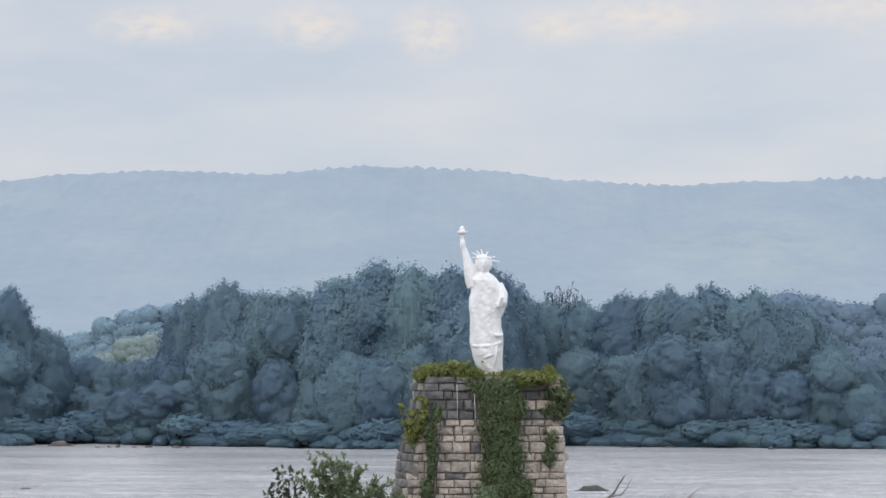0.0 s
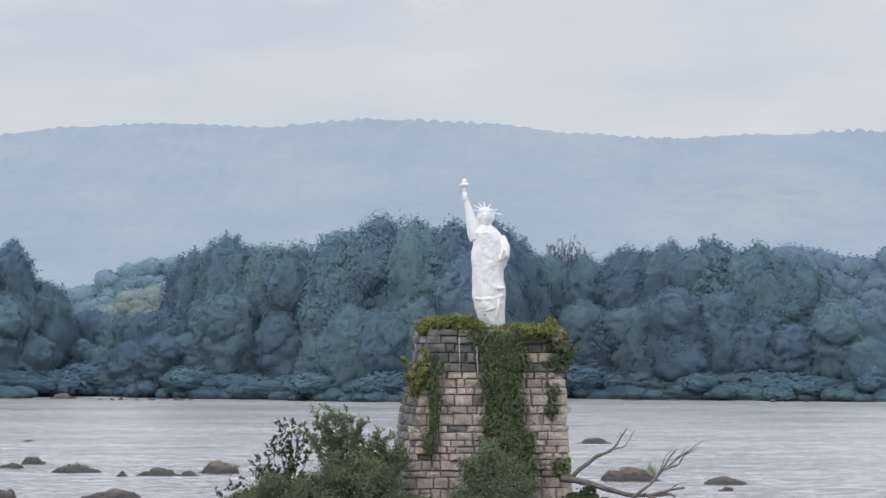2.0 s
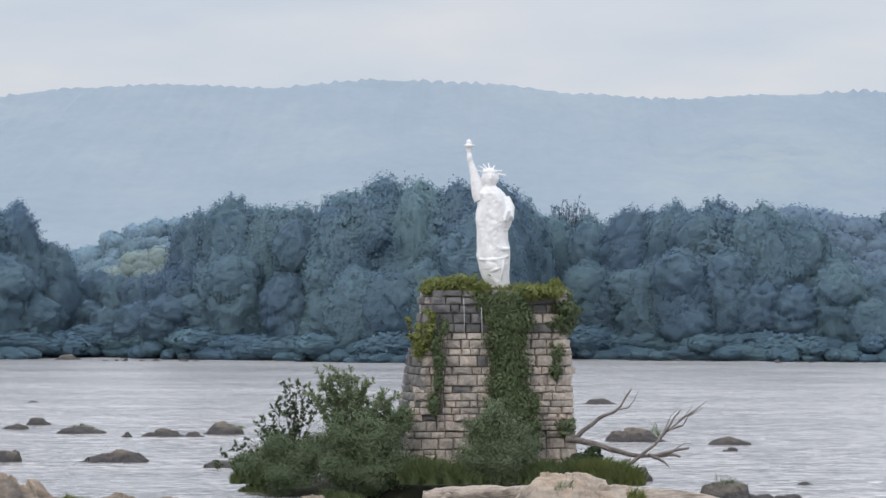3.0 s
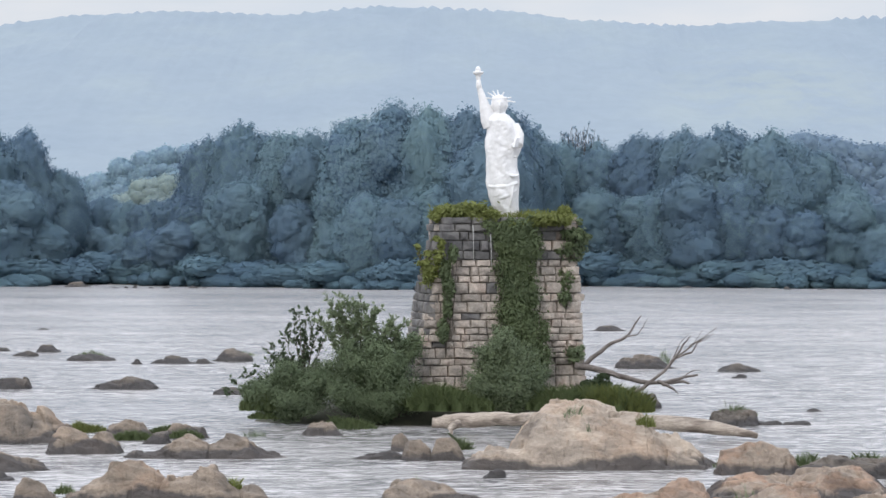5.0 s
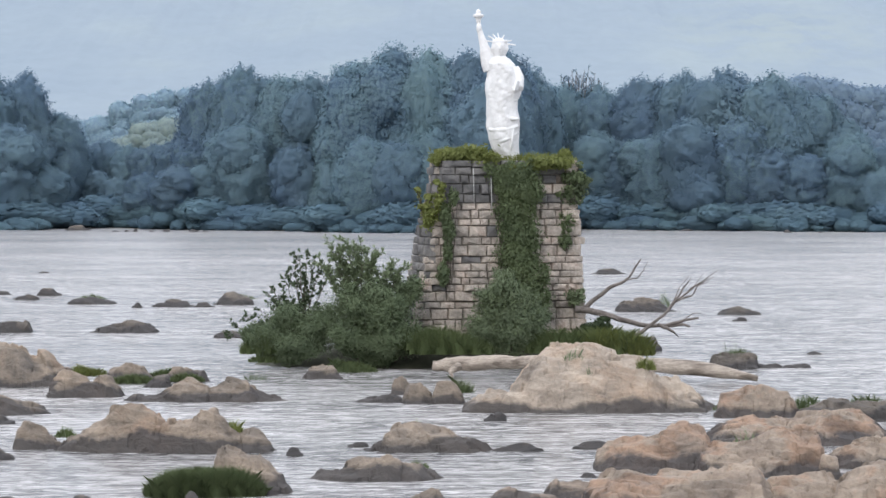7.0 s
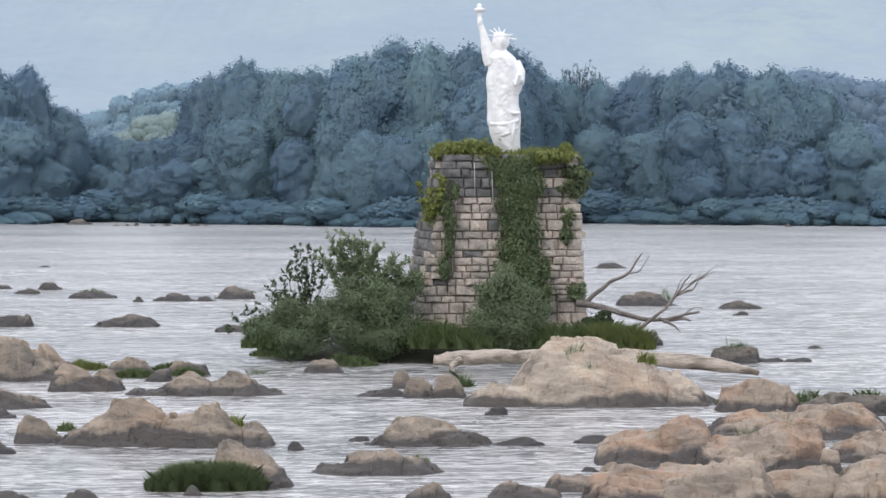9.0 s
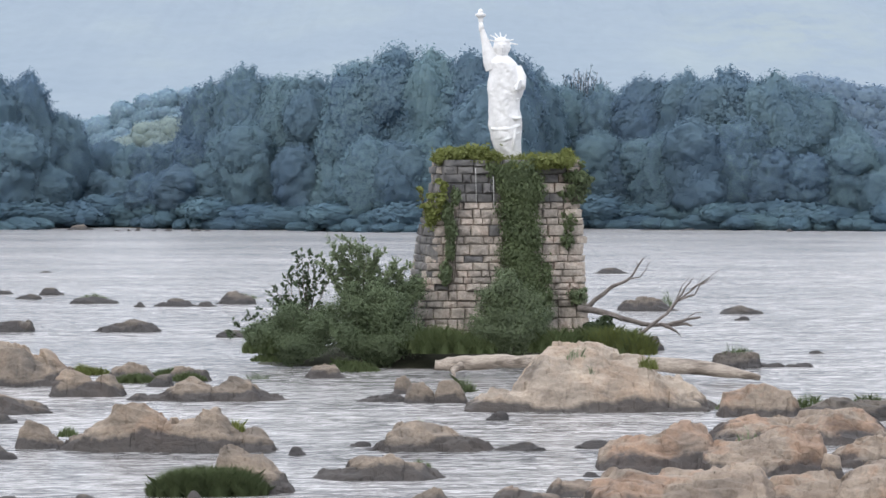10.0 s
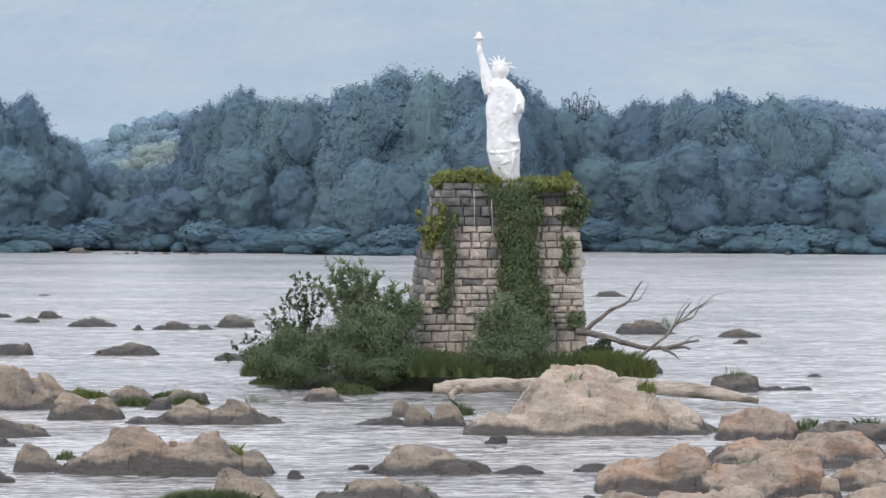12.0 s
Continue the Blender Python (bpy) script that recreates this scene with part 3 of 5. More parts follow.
def make_ridge():
    vs, fs = [], []
    xs = [-1500 + 6 * i for i in range(501)]
    rows_y = [2700, 2900, 3150, 3400, 3650, 3850, 4000, 4120, 4220, 4280, 4300, 4330, 4450]
    for j, y in enumerate(rows_y):
        k = (y - 2700) / 1600
        for x in xs:
            up = crest_height(x) * (min(k, 1.0) ** 1.15) * (1 - 0.15 * max(0, k - 1) * 8)
            rough = noise.fractal(Vector((x * 0.012, y * 0.006, 3)), 1.0, 2.0, 4) * 14 * k * (1 - 0.6 * (j >= 9))
            tops = abs(noise.noise(Vector((x * 0.11, y * 0.05, 8)))) * 9.0 * k
            vs.append((x, y, up + rough * (j < 10) + tops))
    w = len(xs)
    for j in range(len(rows_y) - 1):
        for i in range(w - 1):
            fs.append((j * w + i, j * w + i + 1, (j + 1) * w + i + 1, (j + 1) * w + i))
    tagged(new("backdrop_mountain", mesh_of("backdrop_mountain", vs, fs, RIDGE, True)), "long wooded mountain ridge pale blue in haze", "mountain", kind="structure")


make_ground()
make_water()
make_ridge()


# ---- far bank trees ----
def tree_master(kind, seed, tall=20.0, wide=6.2, leaves=40000, size=0.26):
    """Broadleaf tree: trunk and limbs, and a crown of many flattened leaf clumps with shade between them."""
    rng = random.Random(seed)
    top = holder(kind, (0, 0, 0))
    limbs = [tube_data(bend([(0, 0, -0.5), (0.2, 0, tall * 0.35), (0.1, 0.2, tall * 0.8)], 3, rng, 0.15), [0.42, 0.38, 0.34, 0.28, 0.2, 0.14, 0.08], 7)]
    for i in range(14):
        an, z = i * 2.4 + rng.uniform(-0.5, 0.5), tall * (0.2 + 0.65 * i / 14)
        p = Vector((math.cos(an) * wide * 0.7, math.sin(an) * wide * 0.7, z))
        q = Vector((0.1, 0.1, p.z * 0.7))
        limbs.append(tube_data(bend([q, q.lerp(p, 0.5) + Vector((0, 0, 0.3)), p], 2, rng, 0.15), [0.16, 0.13, 0.1, 0.07, 0.04], 5))
    under(new("trunk", mesh_of("trunk", *join_data(limbs), BARK)), top)
    eggs = [(0, 0, tall * 0.46, wide * 0.90, wide * 0.90, tall * 0.53)]
    for k in range(4):
        an, hh = k * 1.7 + rng.uniform(-0.5, 0.5), 0.26 + 0.42 * k / 3
        r = wide * rng.uniform(0.55, 0.7)
        eggs.append((math.cos(an) * wide * 0.42, math.sin(an) * wide * 0.42, tall * hh, r, r, r * rng.uniform(1.0, 1.4)))
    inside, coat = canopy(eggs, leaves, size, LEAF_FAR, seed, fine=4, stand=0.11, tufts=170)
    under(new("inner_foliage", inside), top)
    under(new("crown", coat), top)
    return top


def bank_top(x):
    """Height of the wood's roofline along the far bank."""
    keys = [(-90, 21), (-63.3, 21.0), (-60.0, 22.5), (-57.2, 20.6), (-55.2, 17.0), (-52.7, 13.5), (-51.1, 11.5), (-48.3, 12.5), (-44.6, 11.3), (-39.8, 12.0), (-38.5, 17.1), (-36.1, 19.6),
            (-32.1, 20.8), (-27.6, 21.5), (-21.5, 20.2), (-17.9, 22.1), (-13.0, 23.7), (-7.3, 25.1), (-2.5, 25.5), (1.6, 24.2), (9.7, 24.1), (12.9, 22.9), (16.2, 20.8),
            (17.8, 19.3), (22.6, 19.1), (26.7, 20.4), (30.7, 20.6), (35.2, 22.1), (45.3, 21.0), (50.2, 20.6), (54.2, 19.2), (57.5, 16.8), (59.5, 14.0), (61.5, 11.8), (63.8, 10.8), (90, 11)]
    for (xa, za), (xb, zb) in zip(keys, keys[1:]):
        if xa <= x <= xb:
            return za + (zb - za) * (x - xa) / (xb - xa)
    return 13


def make_bank_trees():
    rng = random.Random(5)
    masters = [tree_master("broadleaf_tree", 11 + i) for i in range(6)]
    used = set()
    for row, (dy, step, k) in enumerate([(8, 6.4, 0.70), (16, 5.6, 1.0), (25, 13.0, 0.97)]):
        x = -79.0 + row * 1.7
        while x < 79:
            y = bank_line(x) + dy + rng.uniform(-2, 2)
            low = rng.uniform(0.42, 0.82) if row == 0 else k
            h = min(bank_top(x - 1.8), bank_top(x), bank_top(x + 1.8)) * low * rng.uniform(0.95, 1.05) - 0.7
            i = rng.randrange(6)
            s = h / 20.2
            wide = rng.uniform(0.92, 1.22) * (0.35 + 0.65 * s) * (0.85 if row == 1 else 1.0)
            m = Matrix.Translation((x, y, ground_height(x, y) - 0.1)) @ Matrix.Rotation(rng.uniform(0, 6.28), 4, "Z") @ Matrix.Diagonal((wide, wide, s, 1))
            if i not in used:
                used.add(i)
                ob = masters[i]
                ob.matrix_basis = m
            else:
                ob = copy_thing(masters[i], m)
                ob.scale = (wide, wide, s)
            tagged(ob, "tall broadleaf tree in full dark summer leaf on river bank", "tree", "trees on the far bank")
            x += (step if h > 13 else step * 0.72) * rng.uniform(0.75, 1.25)


make_bank_trees()


def open_plant(name, foot, tips, girth, size, material, seed, label, category, twigs=9, per=11, twig=0.6, long=1.9, branch="branch", bark=None):
    """An open plant: limbs from its foot to each tip, twigs along their outer part, leaves set singly on the twigs."""
    rng = random.Random(seed)
    foot = Vector(foot)
    top = holder(name, foot)
    limbs, at, along = [], [], []
    for tip in tips:
        tip = Vector(tip) - foot
        mid = Vector((tip.x * 0.38, tip.y * 0.38, tip.z * 0.6))
        line = bend([Vector((0, 0, 0)), mid, tip], 4, rng, 0.05 * girth / 0.05)
        n = len(line) - 1
        limbs.append(tube_data(line, [girth * (1 - 0.85 * k / n) for k in range(n + 1)], 5))
        for _ in range(twigs):
            k = rng.uniform(0.42, 1.0) * n
            a = line[int(k)].lerp(line[min(n, int(k) + 1)], k % 1)
            d = (tip - mid).normalized() + Vector((rng.gauss(0, 0.7), rng.gauss(0, 0.7), rng.gauss(0.1, 0.6)))
            b = a + d.normalized() * twig * rng.uniform(0.5, 1.2)
            limbs.append(tube_data([a, a.lerp(b, 0.6) + Vector((0, 0, 0.03)), b], [girth * 0.22, girth * 0.15, girth * 0.06], 4))
            for _ in range(per):
                at.append(a.lerp(b, rng.uniform(0.15, 1.05)))
                along.append(b - a)
    under(new(branch, mesh_of(branch, *join_data(limbs), bark or BARK)), top)
    g = np.random.default_rng(seed)
    n = len(at)
    c = np.array([q[:] for q in at])
    d = np.array([q.normalized()[:] for q in along]) * 0.8 + g.normal(size=(n, 3)) * 0.75
    d /= np.linalg.norm(d, axis=1)[:, None]
    nor = np.cross(d, g.normal(size=(n, 3)))
    nor /= np.linalg.norm(nor, axis=1)[:, None]
    w = np.cross(nor, d)
    sz = size * g.uniform(0.6, 1.3, n)[:, None]
    ring = np.stack([c, c + d * sz * long * 0.5 + w * sz * 0.5, c + d * sz * long, c + d * sz * long * 0.5 - w * sz * 0.5], 1).reshape(-1, 3)
    faces = np.arange(n * 4).reshape(-1, 4).tolist()
    under(new("foliage", mesh_of("foliage", ring.tolist(), faces, material)), top)
    return tagged(top, label, category)


def make_sparse_tree():
    rng = random.Random(71)
    tips = []
    for k in range(30):
        an, r = k * 2.4, math.sqrt((k + 0.5) / 30)
        tips.append((20.4 + 3.3 * r * math.cos(an), 462 + 2.4 * r * math.sin(an), 20.6 + 2.3 * math.sqrt(1 - r * r * 0.9) + rng.uniform(-0.7, 0.3)))
    tips += [(23.6, 462, 20.6), (23.9, 461, 21.2), (23.2, 462, 19.9)]
    open_plant("thin_tree", (20.2, 462, 2.0), tips, 0.16, 0.17, LEAF_FAR, 71, "thin half-bare tree standing above the wood", "tree", twigs=10, per=7, twig=0.8, branch="trunk")


def make_bank_shrubs():
    rng = random.Random(8)
    master = None
    spots = []
    for off, low, high, gap in ((0.8, 0.45, 0.8, 2.2), (4.0, 0.8, 1.4, 3.8)):
        x = -76.0
        while x < 76:
            spots.append((x, off + rng.uniform(0, 2), rng.uniform(low, high)))
            x += gap * rng.uniform(0.75, 1.25)
    for x, off, s in spots:
        y = bank_line(x) + off
        m = Matrix.Translation((x, y, ground_height(x, y) - 0.1)) @ Matrix.Rotation(rng.uniform(0, 6.28), 4, "Z")
        if master is None:
            master = holder("bank_shrub", (0, 0, 0))
            stems = [tube_data([(0, 0, -0.3), (dx * 0.4, dy * 0.4, 1.1), (dx, dy, 2.0)], [0.06, 0.05, 0.02], 5) for dx, dy in ((1, 0.3), (-1, 0.2), (0.1, 0.9), (0.2, -0.9))]
            under(new("stem", mesh_of("stem", *join_data(stems), BARK)), master)
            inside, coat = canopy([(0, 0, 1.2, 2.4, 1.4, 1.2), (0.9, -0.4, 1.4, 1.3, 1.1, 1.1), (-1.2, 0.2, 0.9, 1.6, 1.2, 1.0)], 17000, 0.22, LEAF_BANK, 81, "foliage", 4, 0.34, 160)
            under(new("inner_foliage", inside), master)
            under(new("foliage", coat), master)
            master.matrix_basis = m
            ob = master
        else:
            ob = copy_thing(master, m)
        ob.scale = (s * 2.0, s * 1.3, s * rng.uniform(0.75, 1.05))
        tagged(ob, "low green shrub at the water's edge", "shrub", "shrubs along the far bank")


def make_distant_woods():
    """Wooded rises far behind the first bank, their pale haze painted into the leaf colours."""
    def woods(name, pieces, n, size, material, seed, label):
        for me in canopy(pieces, n, size, material, seed, name, 2, 0.15):
            tagged(new(name, me), label, "woods", kind="stuff")
    rng = random.Random(3)

    def rise(x0, x1, y, low, high, r, count):
        out = []
        for i in range(count):
            k = (i + 0.5) / count
            x = x0 + (x1 - x0) * k
            for lvl in range(8):
                z = low + (high(k) - low) * lvl / 7 - r * 0.6
                out.append((x + rng.uniform(-r, r) * 0.9, y + (lvl - 7) * r * 0.35, z + rng.uniform(-0.4, 0.25) * r, r * rng.uniform(0.8, 1.2), r, r * rng.uniform(0.6, 1.0)))
        return out
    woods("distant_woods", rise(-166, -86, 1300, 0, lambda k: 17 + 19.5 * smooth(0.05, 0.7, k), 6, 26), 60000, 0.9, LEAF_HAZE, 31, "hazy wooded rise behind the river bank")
    woods("distant_meadow_trees", rise(-100, -71, 900, 0, lambda k: 11 + 10.0 * smooth(0.0, 0.8, k), 4, 22), 60000, 0.6, LEAF_PALE, 33, "pale green trees in the distance, haze put into their colour")
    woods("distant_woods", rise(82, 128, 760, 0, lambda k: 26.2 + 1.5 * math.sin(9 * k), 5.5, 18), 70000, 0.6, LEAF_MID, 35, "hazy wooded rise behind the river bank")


# shrub leaves carry the same painted haze as the trees behind them
LEAF_BANK = leafy("haze_blue_shrub_foliage", (0.150, 0.245, 0.350), (0.205, 0.308, 0.345), 0.15, 0.08, 0.06, 0.02)
# woods between bank and rises, a middle step of painted haze
LEAF_MID = leafy("haze_blue_middle_foliage", (0.22, 0.31, 0.42), (0.26, 0.355, 0.45), 0.05, 0.1, 0.1, 0.1)
make_sparse_tree()
make_bank_shrubs()
make_distant_woods()


# ---- old bridge pier ----
PIER = (3.05, 161.7)
PIER_TURN = radians(13)
DECK = 10.35


def stone_variants():
    """Split-faced blocks in a unit box: chamfered edges, uneven rough face towards -y."""
    rng = random.Random(21)
    out = []
    for k in range(14):
        j = lambda a: rng.uniform(-a, a)
        vs, fs = [], []
        for y, s in ((0.5, 1.0), (-0.30, 1.0), (-0.5, 0.90)):
            for sx, sz in ((-1, -1), (1, -1), (1, 1), (-1, 1)):
                vs.append((sx * 0.5 * s + j(0.02), y + (j(0.10) if y < -0.4 else 0), sz * 0.5 * (s - (0.06 if s < 1 else 0)) + j(0.02)))
        vs.append((j(0.2), -0.62 + j(0.06), j(0.2)))
        for r in (0, 4):
            for q in range(4):
                fs.append((r + q, r + 4 + q, r + 4 + (q + 1) % 4, r + (q + 1) % 4)[::-1])
        for q in range(4):
            fs.append((8 + q, 8 + (q + 1) % 4, 12))
        fs.append((3, 2, 1, 0)[::-1])
        out.append((vs, fs))
    return out


def make_pier():
    rng = random.Random(22)
    pier = holder("bridge_pier", (PIER[0], PIER[1], 0))
    pier.rotation_euler = (0, 0, PIER_TURN)
    half_x = lambda z, side: ((3.22 + (DECK - z) * 0.215) if side < 0 else (3.50 + (DECK - z) * 0.062))
    half_y = lambda z: 1.6 + (DECK - z) * 0.035
    core = []
    for z in (-1.2, DECK - 0.15):
        core += [(-half_x(z, -1) + 0.14, -half_y(z) + 0.14, z), (half_x(z, 1) - 0.14, -half_y(z) + 0.14, z), (half_x(z, 1) - 0.14, half_y(z) - 0.14, z), (-half_x(z, -1) + 0.14, half_y(z) - 0.14, z)]
    fs = [(0, 1, 5, 4), (1, 2, 6, 5), (2, 3, 7, 6), (3, 0, 4, 7), (4, 5, 6, 7), (3, 2, 1, 0)]
    under(new("core", mesh_of("core", core, fs, MORTAR)), pier)
    shapes = stone_variants()
    light = [mesh_of("stone", v, f, ASHLAR) for v, f in shapes]
    dark = [mesh_of("stone", v, f, ASHLAR_DARK) for v, f in shapes]
    rest = []
    z = DECK
    course = 0
    heights = [0.34, 0.38, 0.46, 0.52, 0.46]
    while z > 0.3:
        h = heights[course] if course < 5 else rng.choice((0.34, 0.40, 0.46, 0.52, 0.58))
        zc = z - h / 2
        ledge = 0.10 if course < 2 else 0.0
        for face in range(4):
            if face % 2 == 0:
                a, b, off = -half_x(zc, -1) - ledge, half_x(zc, 1) + ledge, half_y(zc) + ledge
            else:
                a, b = -half_y(zc) - ledge, half_y(zc) + ledge
                off = half_x(zc, -1 if face == 3 else 1) + ledge
            turn = Matrix.Rotation((0, math.pi / 2, math.pi, -math.pi / 2)[face], 4, "Z")
            if face == 2:
                a, b = -b, -a
            p = a
            first = True
            while p < b - 0.05:
                w = rng.uniform(0.34, 1.05) if course > 1 else rng.uniform(0.7, 1.5)
                if first and course % 2:
                    w *= 0.6
                if b - (p + w) < 0.3:
                    w = b - p
                end = p + w >= b - 0.01
                # quoins at the corners run past the face
                past = (rng.uniform(0.0, 0.2) ** 1.3 if course > 1 else 0.05) if (first or end) and face == 0 else 0.0
                # now and then two thin stones make up one course
                layers = [(zc, h)]
                if rng.random() < 0.16 and course > 4 and h > 0.4 and not past:
                    cut = h * rng.uniform(0.4, 0.6)
                    layers = [(z - cut / 2, cut), (z - cut - (h - cut) / 2, h - cut)]
                for lz, lh in layers:
                    proud = rng.uniform(-0.08, 0.09) + (0.14 if rng.random() < 0.05 else 0)
                    pc, ww = p + w / 2 + past / 2 * (1 if end else -1), w + past
                    tip = Matrix.Rotation(rng.uniform(-0.03, 0.03), 4, "Y") @ Matrix.Rotation(rng.uniform(-0.06, 0.06), 4, "X")
                    m = turn @ Matrix.Translation((pc, -off + 0.21 - proud, lz)) @ tip @ Matrix.Diagonal((ww - rng.uniform(0.01, 0.04), 0.45, lh - rng.uniform(0.01, 0.035), 1))
                    k = rng.randrange(14)
                    # dark stone: stains on the top courses, shade painted onto the left end
                    toned = (course < 5 and rng.random() < 0.9) or (face == 3 and rng.random() < 0.85) or rng.random() < 0.04
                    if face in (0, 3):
                        ob = new("stone", (dark if toned else light)[k])
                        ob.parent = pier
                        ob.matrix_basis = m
                    else:
                        v, f = shapes[k]
                        rest.append(([m @ Vector(q) for q in v], f))
                first = False
                p += w
        z -= h
        course += 1
    tagged(new("rear_masonry", mesh_of("rear_masonry", *join_data(rest), ASHLAR)), kind="stuff").parent = pier
    # two pale drain pipes down the upper courses
    for px, zt, zb in ((1.15 - PIER[0], 9.95, 8.15), (2.07 - PIER[0], 9.5, 7.9)):
        v, f = tube_data([(px, -1.92, zt), (px + 0.02, -1.95, (zt + zb) / 2), (px + 0.03, -1.98, zb)], [0.02, 0.02, 0.02], 8)
        under(new("drain_pipe", mesh_of("drain_pipe", v, f, PIPE, True)), pier, "thin pale drain pipe on the masonry")
    tagged(pier, "old tapering stone bridge pier of rough ashlar, dark-stained at its top", "bridge pier")


# ---- statue, one plain white form ----
def make_statue():
    g = 0.01138
    rings = [(0, 522, 612), (50, 484, 607), (90, 471, 606), (125, 464, 609), (150, 457, 611), (190, 460, 610), (222, 458, 602), (262, 458, 600), (285, 456, 613), (312, 452, 618),
             (342, 453, 617), (372, 460, 611), (402, 463, 601), (428, 456, 586), (448, 470, 566), (460, 492, 548), (472, 503, 542), (480, 505, 540)]
    vs, fs = [], []
    sides = 40
    fine = []
    for (z0, a0, b0), (z1, a1, b1) in zip(rings, rings[1:]):
        for k in range(5):
            s = k / 5
            fine.append((z0 + (z1 - z0) * s, a0 + (a1 - a0) * s, b0 + (b1 - b0) * s))
    fine.append(rings[-1])
    for z, a, b in fine:
        cx, rx = ((a + b) / 2 - 535) * g, (b - a) / 2 * g
        depth = min(0.72, rx * 0.9) if z > 90 else rx * 0.85
        for k in range(sides):
            an = 2 * math.pi * k / sides
            zz = z * g
            # slanting drapery folds
            fold = 0.04 * math.sin(an * 7 + zz * 2.2) + 0.05 * noise.noise(Vector((math.cos(an) * 1.6 + zz * 0.7, math.sin(an) * 1.6, zz * 2.4)))
            fold += 0.035 * abs(noise.noise(Vector((math.cos(an) * 2.5, math.sin(an) * 2.5 + zz, zz * 5.0 + math.cos(an) * 2)))) - 0.02
            crease = noise.noise(Vector((math.cos(an) * 1.8 + zz * 0.5, math.sin(an) * 1.8, zz * 1.9 + math.cos(an) * 1.2 + 7)))
            fold -= 0.06 * max(0.0, 1 - abs(crease) * 5)
            fold *= 1.0 if z < 440 else 0.2
            edge = abs(math.cos(an))
            f = 1 + fold * (1.3 - edge)
            vs.append((cx + math.cos(an) * rx * (1 + fold * 0.25 * edge), math.sin(an) * depth * f, zz))
    for j in range(len(fine) - 1):
        for k in range(sides):
            fs.append((j * sides + k, j * sides + (k + 1) % sides, (j + 1) * sides + (k + 1) % sides, (j + 1) * sides + k))
    fs.append(tuple(range(sides))[::-1])
    parts = [(vs, fs)]
    at = lambda x, y, d=0.0: Vector(((x - 535) * g, d, (693 - y) * g))
    # raised arm with its sleeve, fist
    parts.append(tube_data([at(482, 290), at(470, 262), at(459, 225), at(449, 185), at(437, 145), at(429, 118), at(427, 100)],
                           [0.42, 0.40, 0.33, 0.235, 0.17, 0.14, 0.12], 14))
    parts.append(tube_data([at(424, 124, -0.05), at(426, 112, -0.06), at(426, 98, -0.06), at(425, 90, -0.04)], [0.10, 0.14, 0.14, 0.11], 12))
    # torch: handle, gallery, flame
    parts.append(tube_data([at(428, 130), at(425, 95), at(424, 70), at(424, 62)], [0.07, 0.10, 0.14, 0.17], 14))
    parts.append(tube_data([at(424, 64), at(424, 58), at(424, 52), at(424, 48), at(424, 47.9)], [0.16, 0.27, 0.28, 0.28, 0.20], 18))
    parts.append(tube_data([at(424, 48), at(424, 40), at(423, 32), at(424, 25)], [0.13, 0.15, 0.12, 0.04], 12, 0.1, random.Random(2)))
    # head, hair, face plane, neck
    hv, hf = [], []
    for j in range(13):
        ph = math.pi * j / 12
        for k in range(20):
            th = 2 * math.pi * k / 20
            face = -math.sin(th)
            r = 1 + 0.07 * math.sin(6 * th) * (face < 0.2) + (0.10 * math.exp(-((th - 1.5 * math.pi) / 0.25) ** 2 - ((ph - 1.75) / 0.3) ** 2))
            hv.append(((520 - 535) * g + math.sin(ph) * math.cos(th) * 0.36 * r, -0.04 + math.sin(ph) * math.sin(th) * 0.42 * r, (693 - 194) * g + math.cos(ph) * 0.50))
    for j in range(12):
        for k in range(20):
            hf.append((j * 20 + k, (j + 1) * 20 + k, (j + 1) * 20 + (k + 1) % 20, j * 20 + (k + 1) % 20))
    parts.append((hv, hf))
    parts.append(tube_data([at(520, 240), at(520, 225), at(520, 208)], [0.34, 0.25, 0.22], 14))
    parts.append(tube_data([at(509, 187, -0.40), at(520, 185, -0.46), at(531, 187, -0.40)], [0.045, 0.05, 0.045], 8))
    parts.append(tube_data([at(520, 186, -0.46), at(520, 203, -0.53)], [0.035, 0.06], 8))
    parts.append(tube_data([at(513, 211, -0.43), at(520, 211, -0.46), at(527, 211, -0.43)], [0.03, 0.04, 0.03], 8))
    parts.append(tube_data([at(516, 221, -0.36), at(524, 221, -0.36)], [0.09, 0.09], 8))
    for hx in (492, 548):
        parts.append(tube_data([at(hx, 178, -0.05), at(hx, 198, -0.08), at(hx + (520 - hx) * 0.3, 222, -0.02)], [0.10, 0.14, 0.10], 10))
    # diadem and its rays
    parts.append(tube_data([at(520, 176), at(520, 168), at(520, 160)], [0.38, 0.40, 0.36], 20))
    for tx, ty, td in ((463, 165, -0.1), (466, 141, 0.1), (488, 133, 0.3), (511, 128, 0.4), (541, 138, 0.3), (574, 162, 0.1), (592, 184, -0.1)):
        c = at(520, 172)
        tip = at(tx, ty, td)
        parts.append(tube_data([c.lerp(tip, 0.3), tip], [0.05, 0.034], 8))
    # bent arm and the tablet it holds
    parts.append(tube_data([at(585, 290, -0.1), at(606, 330, -0.3), at(606, 372, -0.5), at(585, 378, -0.72)], [0.30, 0.27, 0.24, 0.14], 14, 0.05, random.Random(3)))
    parts.append(tube_data([at(590, 380, -0.8), at(580, 374, -0.86), at(572, 372, -0.86)], [0.13, 0.14, 0.08], 10))
    b0, b1 = at(600, 342, -0.70), at(588, 386, -0.84)
    sx = Vector((0.10, 0.26, 0))
    n = Vector((0.06, -0.05, 0.0))
    tab = [b1 - sx - n, b1 + sx - n, b0 + sx - n, b0 - sx - n, b1 - sx + n, b1 + sx + n, b0 + sx + n, b0 - sx + n]
